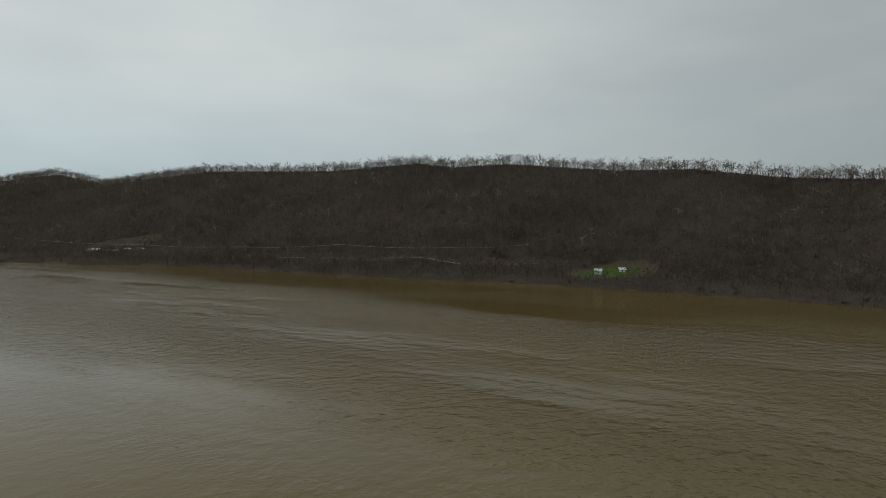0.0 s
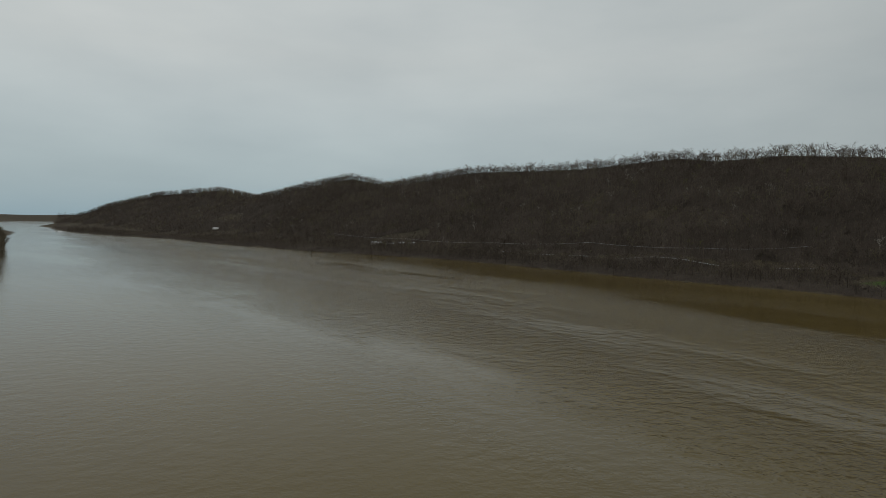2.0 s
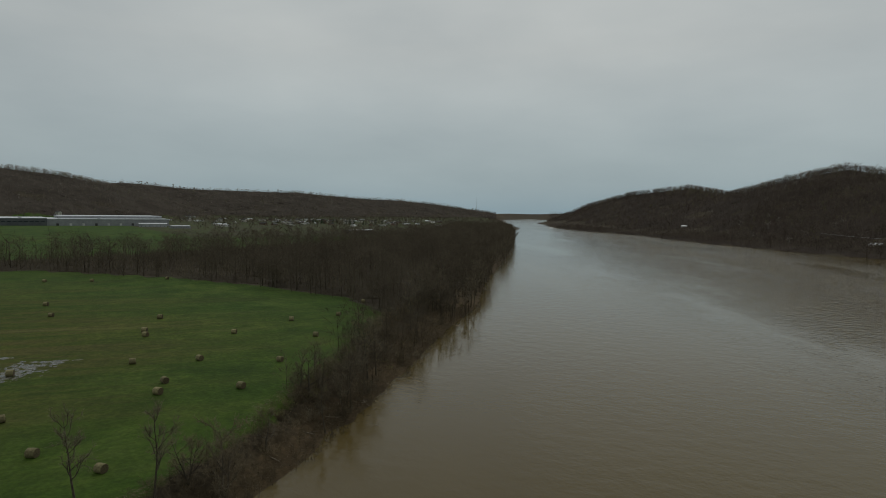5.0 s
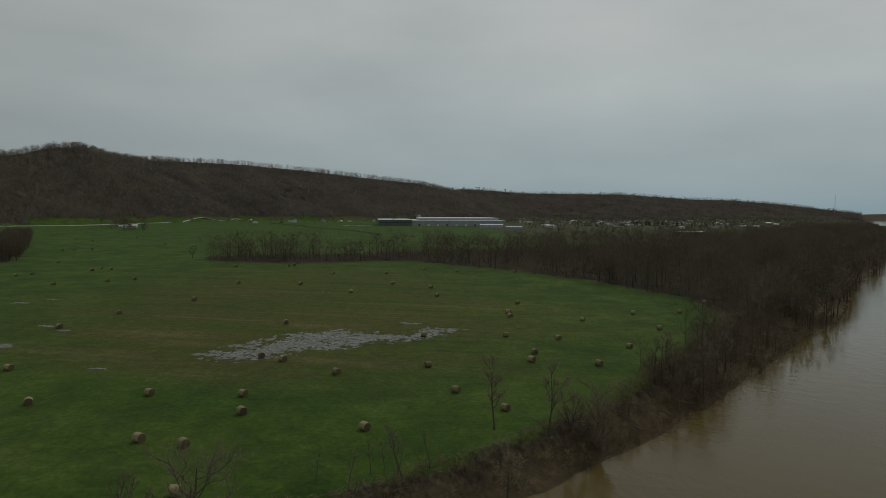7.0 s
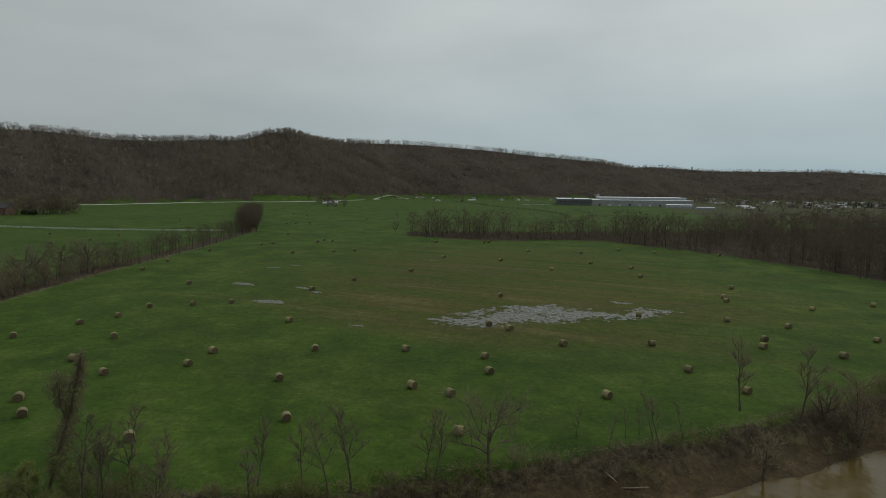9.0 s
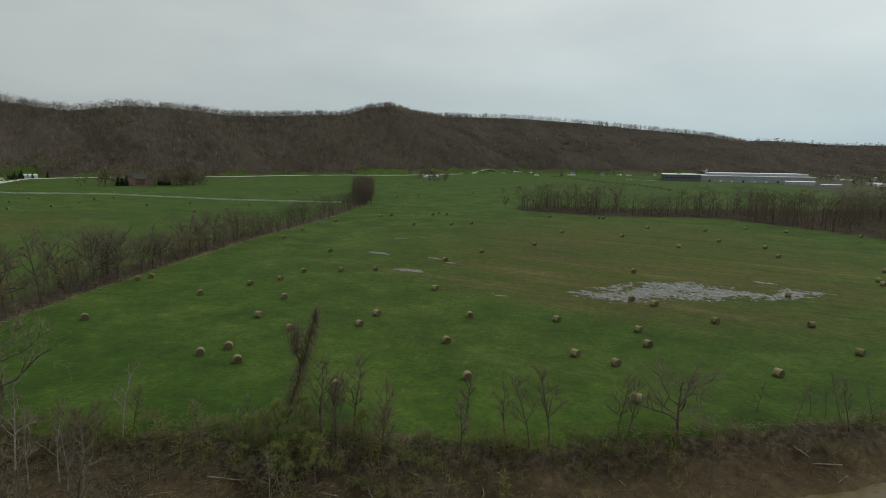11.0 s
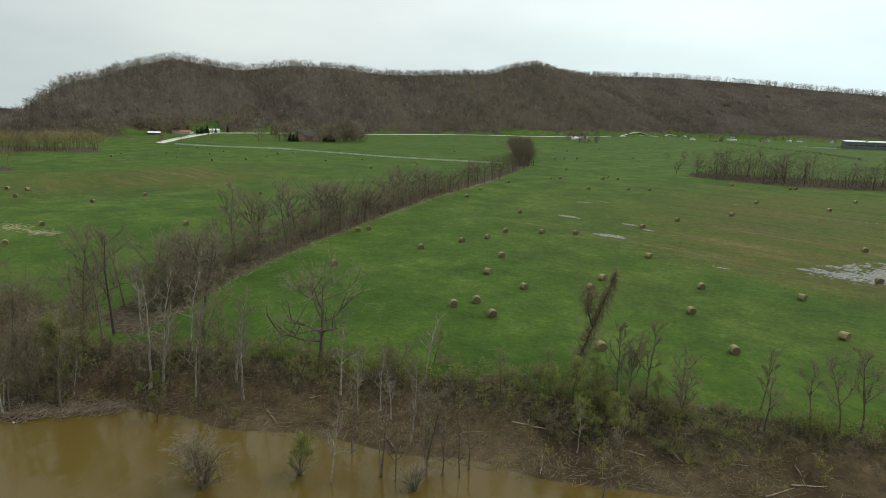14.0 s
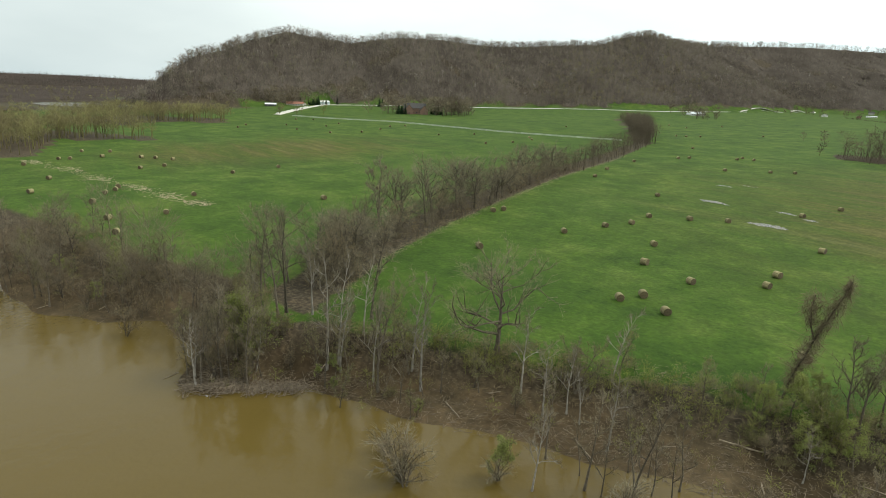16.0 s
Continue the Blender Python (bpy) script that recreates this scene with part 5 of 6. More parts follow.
def litter(name, label, mat, places, lo, hi, thick, seed):
    """Sticks that lie about, joined into one mesh of slim four-sided tapers."""
    r = np.random.RandomState(seed)
    n = len(places)
    a, b, t = r.uniform(0, 6.28, n), r.normal(0, 0.10, n), r.uniform(0.6, 1.4, n) * thick
    d = np.stack([np.cos(a), np.sin(a), b], -1) * r.uniform(lo, hi, n)[:, None] / 2
    side = np.stack([-np.sin(a), np.cos(a), 0 * a], -1) * t[:, None]
    up = np.array([0, 0, 1.0]) * t[:, None]
    p = places + up
    v = np.stack([p - d - side, p - d + up, p - d + side, p + d - side * 0.5, p + d + up * 0.5, p + d + side * 0.5], 1)
    f = np.array([(0, 3, 4, 1), (1, 4, 5, 2)])
    return tagged(new(name, mesh_from(name, v.reshape(-1, 3), (f[None] + 6 * np.arange(n)[:, None, None]).reshape(-1, 4), mat)), label, "driftwood", kind="stuff")


lp = np.array([beside_bank(r8.uniform(60, run[-1]) if k % 2 else r8.uniform(95, 225), abs(r8.normal(9, 6))) for k in range(8000)])
lp = np.column_stack([lp, np.maximum(land(lp[:, 0], lp[:, 1]), 0.0)])
raft = r8.uniform(0, 2, 620)
rx = np.interp(raft, (0, 1, 2), (20.5, 14.0, 8.6)) + r8.normal(0, 0.9, 620)
ry = np.interp(raft, (0, 1, 2), (-184.5, -177.4, -171.8)) + r8.normal(0, 0.9, 620)
litter("drift_raft", "raft of dark driftwood washed up on a mud spit", WET_DRIFT, np.column_stack([rx, ry, np.maximum(land(rx, ry), 0.0) + r8.uniform(0, 0.5, 620)]), 0.8, 4.0, 0.05, 165)
litter("drift_litter", "scattered driftwood sticks on the mud", WET_DRIFT, lp, 0.3, 2.2, 0.034, 163)


# ---- driftwood logs on the bank ----
def log_kind(seed, length, thick):
    r = np.random.RandomState(seed)
    st = Sticks()
    pts = [np.array([-length / 2, 0, thick])]
    for k in range(5):
        pts.append(pts[-1] + np.array([length / 5, r.normal() * 0.06 * length / 5, r.normal() * 0.03 * length / 5]))
    st.tube(pts, thick * np.linspace(1.15, 0.55, 6), 7)
    for _ in range(3):
        p = pts[r.randint(1, 5)]
        e = unit(np.array([r.normal() * 0.4, r.normal(), abs(r.normal()) + 0.2]))
        st.tube([p, p + e * length * 0.08, p + e * length * 0.16], [thick * 0.4, thick * 0.3, thick * 0.12], 5)
    me = st.mesh("log", DRIFT)
    return tagged(new("log", me), "stripped pale driftwood log lying on river mud", "log", "driftwood logs on the bank")


log_kinds = [log_kind(500 + k, ln, th) for k, (ln, th) in enumerate(((3.6, 0.10), (5.2, 0.13), (2.4, 0.08), (6.5, 0.13)))]
LOGS = [(-11, -113, 20), (-26, -95, 70), (-24, -91, 110), (-29, -73, 10), (-8, -148, 150), (2.8, -174, 30), (-5.8, -159, 80), (-1, -151.5, 60), (-12.7, -124, 130), (-17, -117, 100), (-12, -128, 20), (-5, -133, 50), (17, -181, 150),
        (19, -184, 140), (-7, -136, 75), (-2, -164, 60), (-84, 12, 20), (-98, 30, 50), (-88, 17, 5), (-104, 40, 30), (20, -190, 10), (14, -184, 120), (-60, -30, 60), (-50, -44, 20), (-36, -68, 40), (-22, -99, 35), (-19, -103, 90), (-27, -85, 15)]
for k, (x, y, a) in enumerate(LOGS):
    plant(log_kinds[k % 4], x, y, rt.uniform(0.7, 1.1), math.radians(a), z=max(level(x, y), -0.05))
for k in range(26):
    x, y = beside_bank(rt.uniform(40, run[-1]), abs(rt.gauss(5, 5)))
    plant(rt.choice(log_kinds), x, y, rt.uniform(0.45, 0.9), rt.uniform(0, 6.28), z=max(level(x, y), -0.05))


# ---- a floating jug ----
def jug():
    me = Sticks()
    me.tube([(0, 0, 0.0), (0, 0, 0.05), (0, 0, 0.22), (0, 0, 0.30), (0, 0, 0.36)], [0.08, 0.14, 0.14, 0.06, 0.05], 12)
    return me.mesh("jug", WHITE)


# ---- materials of built things ----
WHITE = plain_stuff("white_paint", (0.60, 0.60, 0.58), (0.80, 0.80, 0.78), 0.8, 0.6)
CREAM = plain_stuff("pale_siding", (0.42, 0.40, 0.35), (0.58, 0.55, 0.49), 0.6, 0.7)
BRICK = plain_stuff("brown_brick", (0.16, 0.095, 0.07), (0.28, 0.175, 0.13), 1.5, 0.85)
GREY_WALL = plain_stuff("grey_sheet_wall", (0.10, 0.11, 0.12), (0.16, 0.17, 0.18), 0.15, 0.6)
PALE_WALL = plain_stuff("pale_sheet_wall", (0.30, 0.31, 0.32), (0.42, 0.43, 0.44), 0.15, 0.6)
DARK_ROOF = plain_stuff("dark_shingle", (0.045, 0.043, 0.042), (0.10, 0.095, 0.09), 1.2, 0.9)
RED_ROOF = plain_stuff("red_roof", (0.20, 0.085, 0.055), (0.33, 0.15, 0.10), 1.0, 0.85)
METAL_ROOF = plain_stuff("metal_roof", (0.48, 0.50, 0.52), (0.66, 0.68, 0.70), 0.2, 0.45)
AQUA = plain_stuff("pale_blue_sheet", (0.50, 0.60, 0.62), (0.66, 0.76, 0.78), 0.3, 0.5)
GLASS = plain_stuff("window_glass", (0.03, 0.035, 0.04), (0.06, 0.07, 0.08), 0.5, 0.12)
GRAVEL = plain_stuff("pale_gravel", (0.42, 0.40, 0.36), (0.60, 0.57, 0.52), 0.9, 0.95, False)
ASPHALT = plain_stuff("worn_asphalt", (0.20, 0.20, 0.195), (0.30, 0.295, 0.285), 0.4, 0.9, False)
STEEL = plain_stuff("galvanised_steel", (0.30, 0.30, 0.31), (0.45, 0.45, 0.46), 0.8, 0.5)
POST_WOOD = plain_stuff("weathered_post", (0.12, 0.09, 0.065), (0.22, 0.175, 0.13), 2.0, 0.9)
CAR_PAINT = plain_stuff("car_paint", (0.14, 0.15, 0.17), (0.55, 0.56, 0.58), 0.15, 0.35)
RUBBER = plain_stuff("tyre_rubber", (0.02, 0.02, 0.02), (0.035, 0.035, 0.035), 3.0, 0.9)

float_jug = new("plastic_jug", jug())
float_jug.matrix_basis = pose(19.6, -180.2, -0.05, 35, 20, 10)
tagged(float_jug, "white plastic jug floating near the bank", "jug")


def block(x0, x1, y0, y1, z0, z1, mat, name):
    bm = bmesh.new()
    bmesh.ops.create_cube(bm, size=1.0)
    bmesh.ops.scale(bm, vec=(x1 - x0, y1 - y0, z1 - z0), verts=bm.verts)
    bmesh.ops.translate(bm, vec=((x0 + x1) / 2, (y0 + y1) / 2, (z0 + z1) / 2), verts=bm.verts)
    return bm_mesh(name, bm, mat)


def gable_walls(w, d, h, rise, mat):
    """Walls of a house with its two gables, ridge along x."""
    bm = bmesh.new()
    a = [bm.verts.new(c) for c in ((-w / 2, -d / 2, -0.6), (w / 2, -d / 2, -0.6), (w / 2, d / 2, -0.6), (-w / 2, d / 2, -0.6))]
    b = [bm.verts.new(c) for c in ((-w / 2, -d / 2, h), (w / 2, -d / 2, h), (w / 2, d / 2, h), (-w / 2, d / 2, h))]
    r0, r1 = bm.verts.new((-w / 2, 0, h + rise)), bm.verts.new((w / 2, 0, h + rise))
    bm.faces.new((a[0], a[1], b[1], b[0]))
    bm.faces.new((a[2], a[3], b[3], b[2]))
    bm.faces.new((a[1], a[2], b[2], r1, b[1]))
    bm.faces.new((a[3], a[0], b[0], r0, b[3]))
    return bm_mesh("wall", bm, mat)


def roof_slab(w, d, h, rise, mat, side, over=0.5, thick=0.18):
    """One slope of a gable roof."""
    bm = bmesh.new()
    drop = rise * over / (d / 2)
    p = [(-w / 2 - over, side * (d / 2 + over), h - drop), (w / 2 + over, side * (d / 2 + over), h - drop), (w / 2 + over, 0, h + rise), (-w / 2 - over, 0, h + rise)]
    lo = [bm.verts.new((x, y, z + 0.02)) for x, y, z in p]
    hi = [bm.verts.new((x, y, z + thick)) for x, y, z in p]
    for i in range(4):
        j = (i + 1) % 4
        bm.faces.new((lo[i], lo[j], hi[j], hi[i]))
    bm.faces.new(hi)
    bm.faces.new(lo[::-1])
    bmesh.ops.recalc_face_normals(bm, faces=bm.faces)
    return bm_mesh("roof", bm, mat)


def house_kind(label, w, d, h, rise, wall, roof, chimney=True, windows=4, category="house", name="house", group="houses of the valley town", door_w=1.0):
    t = thing(name, label, category, group)
    part("wall", gable_walls(w, d, h, rise, wall), t)
    for side in (-1, 1):
        part("roof", roof_slab(w, d, h, rise, roof, side), t)
    for side in (-1, 1):
        for k in range(windows):
            x = -w / 2 + w * (k + 0.7) / (windows + 0.4)
            win = part("window", block(x - 0.55, x + 0.55, side * d / 2 - 0.03, side * d / 2 + 0.03, 1.0, 2.3, GLASS, "window"), t)
            part("sill", block(x - 0.65, x + 0.65, side * (d / 2 + 0.06) - 0.06, side * (d / 2 + 0.06) + 0.06, 0.9, 1.0, WHITE, "sill"), win)
    part("door", block(w * 0.5 - 0.03, w * 0.5 + 0.04, -door_w / 2, door_w / 2, 0.0, 2.05, DARK_ROOF, "door"), t)
    if chimney:
        part("chimney", block(w * 0.22, w * 0.22 + 0.8, 0.2, 1.0, h + rise * 0.5, h + rise + 1.0, BRICK, "chimney"), t)
    return t


def facing(x, y):
    return math.atan2(-50 - y, 20 - x)


# farm and houses along the southern road
barn = house_kind("low open shed with a pale metal roof by the meadow", 15, 8, 3.0, 1.6, DARK_ROOF, METAL_ROOF, False, 3, "shed", "shed", "farm buildings behind the meadow")
plant(barn, -456, -846, 1.0, facing(-456, -846) + 1.57)
ranch = house_kind("long brick house with red roof among trees", 24, 10, 3.2, 2.6, CREAM, RED_ROOF, True, 6, group="farm buildings behind the meadow")
plant(ranch, -505, -855, 1.0, facing(-505, -855) + 1.4)
plant(ranch, -524, -866, 0.7, facing(-505, -855) + 0.6)
polebarn = house_kind("pale blue metal machine shed", 16, 10, 4.0, 2.0, AQUA, WHITE, False, 2, "shed", "shed", "farm buildings behind the meadow", 3.0)
plant(polebarn, -585, -886, 1.0, facing(-585, -886) + 1.8)
manor = house_kind("large brown brick house with steep gabled roofs", 22, 11, 6.0, 4.5, BRICK, DARK_ROOF, True, 6, group="farm buildings behind the meadow")
plant(manor, -531, -640, 1.25, facing(-531, -640) + 1.5)
wing = house_kind("gabled wing of brown brick house", 12, 9, 5.0, 5.0, BRICK, DARK_ROOF, False, 3, group="farm buildings behind the meadow")
plant(wing, -520, -641.5, 1.2, facing(-531, -640) + 0.1)
plant(wing, -533, -627, 1.1, facing(-531, -640) + 0.05)
white_house = house_kind("white farmhouse beside the road and bare trees", 22, 9, 3.4, 2.4, WHITE, METAL_ROOF, True, 5, group="farm buildings behind the meadow")
plant(white_house, -1030, -440, 1.0, facing(-1030, -440) + 1.5)
plant(white_house, -1052, -462, 0.6, facing(-1030, -440) + 0.3)

# houses of the town
town_kinds = [house_kind("small white house with dark shingle roof", 13, 8.5, 3.0, 2.4, WHITE, DARK_ROOF, True, 3),
              house_kind("low house with pale siding and grey metal roof", 16, 9, 2.8, 1.9, CREAM, METAL_ROOF, False, 4),
              house_kind("brick house with dark roof", 14, 9, 3.0, 2.6, BRICK, DARK_ROOF, True, 4),
              house_kind("two-storey pale house with steep roof", 10, 9, 5.4, 3.0, CREAM, DARK_ROOF, True, 3),
              house_kind("long white trailer home with metal roof", 19, 5, 2.8, 0.8, WHITE, METAL_ROOF, False, 5)]
rh = random.Random(23)
spots = []
while len(spots) < 74:
    if rh.random() < 0.62:
        x, y = rh.uniform(-2150, -1180), rh.uniform(260, 1350)
    else:
        x, y = rh.uniform(-2000, -1350), rh.uniform(-380, 250)
    if all((x - a) ** 2 + (y - b) ** 2 > 700 for a, b in spots) and abs(level(x, y) - float(plain_level(x, y))) < 14 and not (-1480 < x < -1180 and -80 < y < 300):
        spots.append((x, y))
while len(spots) < 120:
    x, y = rh.uniform(-2050, -1380), rh.uniform(540, 1000)
    if all((x - a) ** 2 + (y - b) ** 2 > 500 for a, b in spots):
        spots.append((x, y))
for x, y in spots:
    plant(rh.choice(town_kinds), x, y, rh.uniform(0.85, 1.2), rh.uniform(0, 6.28))


# ---- factory hall ----
def factory():
    t = thing("factory_hall", "very long low factory hall with a white flat roof", "factory")
    length, deep, high = 270, 150, 13
    part("wall", block(0, deep, 0, 70, -2, high, GREY_WALL, "wall"), t, "dark grey sheet-metal wall")
    part("wall", block(3, deep, 70, length, -2, high - 1.5, PALE_WALL, "wall"), t)
    part("roof", block(-0.6, deep + 0.6, -0.6, 70.2, high, high + 0.9, METAL_ROOF, "roof"), t, "white flat roof")
    part("roof", block(2.4, deep + 0.6, 70.2, length + 0.6, high - 1.5, high - 0.4, METAL_ROOF, "roof"), t, "white flat roof")
    part("wall", block(40, deep - 2, 90, length - 6, high - 1.5, high + 3.6, PALE_WALL, "wall"), t)
    part("roof", block(39.4, deep - 1.4, 89.4, length - 5.4, high + 3.6, high + 4.6, METAL_ROOF, "roof"), t, "raised white flat roof")
    for k in range(8):
        part("window", block(-0.06, 0.06, 5 + 8 * k, 11 + 8 * k, 6.5, 8.2, GLASS, "window"), t)
    for k in range(9):
        part("dock_door", block(2.9, 3.1, 84 + 20 * k, 88 + 20 * k, 0, 4.2, WHITE if k % 3 else DARK_ROOF, "dock_door"), t)
    for k in range(10):
        x, y = 20 + 26 * (k % 5), 30 + 120 * (k // 5)
        part("roof_vent", block(x, x + 4, y, y + 4, high - 0.6, high + 2.2, STEEL, "roof_vent"), t)
    return t


hall = factory()
hall.matrix_basis = pose(-1244, -25, level(-1250, 100), 0, 0, 0) @ Matrix.Diagonal((-1, 1, 1, 1))
annex = house_kind("low pale annex beside the factory", 46, 22, 6, 1.2, PALE_WALL, METAL_ROOF, False, 7, "factory", "factory_annex", "factory buildings", 3.0)
plant(annex, -1190, 205, 1.0, 1.4)
plant(annex, -1120, 235, 0.7, 1.7)
pavilion = house_kind("dark open pavilion with flat pale roof in the woods", 46, 16, 6.5, 0.8, DARK_ROOF, METAL_ROOF, False, 5, "pavilion", "pavilion", "factory buildings", 3.0)
plant(pavilion, -858, 452, 1.0, 1.5)


# ---- parked cars by the factory ----
def car_kind():
    bm = bmesh.new()
    prof = [(-2.2, 0.35), (-2.2, 0.85), (-1.3, 0.95), (-0.7, 1.42), (0.9, 1.42), (1.6, 0.98), (2.2, 0.85), (2.2, 0.35)]
    left = [bm.verts.new((x, -0.85 + (0.12 if z > 1.2 else 0), z)) for x, z in prof]
    right = [bm.verts.new((x, 0.85 - (0.12 if z > 1.2 else 0), z)) for x, z in prof]
    for i in range(len(prof)):
        j = (i + 1) % len(prof)
        bm.faces.new((left[i], left[j], right[j], right[i]))
    bm.faces.new(left)
    bm.faces.new(right[::-1])
    bmesh.ops.recalc_face_normals(bm, faces=bm.faces)
    t = thing("car", "parked car on the factory lot", "car", "parked cars")
    part("body", bm_mesh("body", bm, CAR_PAINT), t)
    part("window", block(-0.75, 0.95, -0.76, 0.76, 1.0, 1.36, GLASS, "window"), t)
    for x in (-1.35, 1.35):
        for y in (-0.78, 0.78):
            st = Sticks()
            st.tube([(x, y - 0.1, 0.32), (x, y - 0.09, 0.32), (x, y + 0.09, 0.32), (x, y + 0.1, 0.32)], [0.05, 0.32, 0.32, 0.05], 12)
            part("wheel", st.mesh("wheel", RUBBER), t)
    return t


car = car_kind()
for k in range(34):
    plant(car, -1195 - 9 * (k % 3) + rh.uniform(-1, 1), -95 + 5.2 * (k // 3) + 2.6 * (k % 2), 1.0, 1.57 * (k % 2) + rh.uniform(-0.1, 0.1))


# ---- roads, drive and fences ----
def ribbon(name, label, points, width, mat, lift=0.12, step=8.0, category="road"):
    p = np.array(points, float)
    ln = np.hypot(*np.diff(p, axis=0).T)
    s = np.concatenate([[0], np.cumsum(ln)])
    u = np.linspace(0, s[-1], max(3, int(s[-1] / step)))
    x, y = np.interp(u, s, p[:, 0]), np.interp(u, s, p[:, 1])
    for _ in range(6):
        x[1:-1], y[1:-1] = (x[:-2] + 2 * x[1:-1] + x[2:]) / 4, (y[:-2] + 2 * y[1:-1] + y[2:]) / 4
    dx, dy = np.gradient(x), np.gradient(y)
    n = np.hypot(dx, dy)
    nx, ny = -dy / n, dx / n
    z = land(x, y) + lift
    cols = [np.stack([x + nx * o * width / 2, y + ny * o * width / 2, z - (0.5 if abs(o) > 1 else 0)], -1) for o in (-1.25, -1, 0, 1, 1.25)]
    v = np.stack(cols, 1).reshape(-1, 3)
    i = np.arange(len(x) * 5).reshape(-1, 5)
    q = np.stack([i[:-1, :-1], i[1:, :-1], i[1:, 1:], i[:-1, 1:]], -1).reshape(-1, 4)
    return tagged(new(name, mesh_from(name, v, q, mat, True)), label, category, kind="structure")


ribbon("road", "pale asphalt road along the foot of the hills", HILL_ROAD, 9, GRAVEL, 0.6)
ribbon("road_2", "pale gravel drive to the farm", [(-345, -676), (-420, -745), (-500, -815), (-570, -872)], 7, GRAVEL, 0.35)
ribbon("road_3", "river road below the northern hill", RIVER_ROAD, 4.5, ASPHALT, 0.5)


def board_fence(label, points, mat, gap=3.2, high=1.35):
    """Posts and rails along a line."""
    t = thing("fence", label, "fence", m=pose(*points[0], level(*points[0])))
    base = Vector((*points[0], level(*points[0])))
    p = np.array(points, float)
    ln = np.hypot(*np.diff(p, axis=0).T)
    s = np.concatenate([[0], np.cumsum(ln)])
    n = int(s[-1] / gap)
    u = np.linspace(0, s[-1], n)
    x, y = np.interp(u, s, p[:, 0]), np.interp(u, s, p[:, 1])
    z = land(x, y)
    post = block(-0.09, 0.09, -0.09, 0.09, -0.3, high + 0.1, mat, "post")
    rail = block(-0.5, 0.5, -0.03, 0.03, -0.09, 0.09, mat, "rail")
    for k in range(n):
        part("post", post, t, m=Matrix.Translation(Vector((x[k], y[k], z[k])) - base))
        if k + 1 < n:
            a, b = Vector((x[k], y[k], z[k])), Vector((x[k + 1], y[k + 1], z[k + 1]))
            for h in (0.45, 0.85, 1.25):
                d = b - a
                m = Matrix.Translation((a + b) / 2 - base + Vector((0, 0, h))) @ d.to_track_quat("X", "Z").to_matrix().to_4x4() @ Matrix.Diagonal((d.length, 1, 1, 1))
                part("rail", rail, t, m=m)
    return t


board_fence("long white board fence across the meadow", [(-347, -650), (-352, -610), (-385, -533), (-384, -460), (-384, -396), (-400, -318), (-405, -303)], WHITE, 4.4)
board_fence("low white board fence along the valley road", [(x + 5, y + 9) for x, y in HILL_ROAD[1:]], WHITE, 9.0, 1.4)
board_fence("white board fence beside the gravel drive", [(-350, -684), (-424, -752), (-505, -825)], WHITE, 4.4)


# ---- sheds and farmstead across the river ----
hut = house_kind("small white shed near the far river bank", 5.0, 4.0, 2.6, 1.5, WHITE, METAL_ROOF, False, 1, "shed", "shed", "white sheds across the river")
plant(hut, 246, 484, 1.15, facing(246, 484) + 1.57)
plant(hut, 272, 489, 1.1, facing(272, 489) + 1.57)
far_farm = house_kind("pale farm building beside the river road", 14, 8, 3.2, 2.0, CREAM, METAL_ROOF, False, 3, group="farm across the river")
for x, y, k, a in ((-262, 850, 1.0, 1.3), (-238, 842, 0.8, 1.7), (-222, 846, 0.6, 1.5), (-205, 842, 0.7, 1.2), (-700, 1140, 0.8, 1.2)):
    plant(far_farm, x, y, k, facing(x, y) + a)


# ---- power line on the northern hillside ----
def pole_line(points, high):
    poles = []
    kind = None
    for x, y in points:
        if kind is None:
            kind = thing("utility_pole", "weathered wooden utility pole with crossarm", "utility pole", "utility poles")
            st = Sticks()
            st.tube([(0, 0, -1), (0, 0, high * 0.5), (0, 0, high)], [0.19, 0.16, 0.12], 8)
            part("pole", st.mesh("pole", POST_WOOD), kind)
            part("crossarm", block(-1.4, 1.4, -0.07, 0.07, high - 1.2, high - 1.0, POST_WOOD, "crossarm"), kind)
            for k in (-1.25, 0, 1.25):
                part("insulator", block(k - 0.05, k + 0.05, -0.05, 0.05, high - 1.0, high - 0.75, STEEL, "insulator"), kind)
        plant(kind, x, y, 1.0, math.atan2(0.7, 0.7))
        poles.append(Vector((x, y, level(x, y))))
    for k in (-1.25, 1.25):
        for a, b in zip(poles, poles[1:]):
            st = Sticks()
            pts = [a.lerp(b, u) + Vector((0.7 * k, 0.7 * k, high - 0.7 - 7.0 * u * (1 - u))) for u in np.linspace(0, 1, 12)]
            st.tube([tuple(p) for p in pts], [0.05] * 12, 3)
            tagged(new("power_cable", st.mesh("power_cable", STEEL)), "pale power cable slung between poles", "cable", "power cables")


pole_line([(-350, 905), (-200, 805), (-75, 722), (35, 648), (133, 580), (215, 560)], 14)
mast_st = Sticks()
mast_st.tube([(0, 0, 0), (0, 0, 50), (0, 0, 100)], [1.6, 1.2, 0.5], 4)
mast = new("radio_mast", mast_st.mesh("radio_mast", STEEL))
mast.matrix_basis = pose(-3007, 2490, level(-3007, 2490) - 2)
tagged(mast, "tall thin radio mast on a distant hill", "mast")


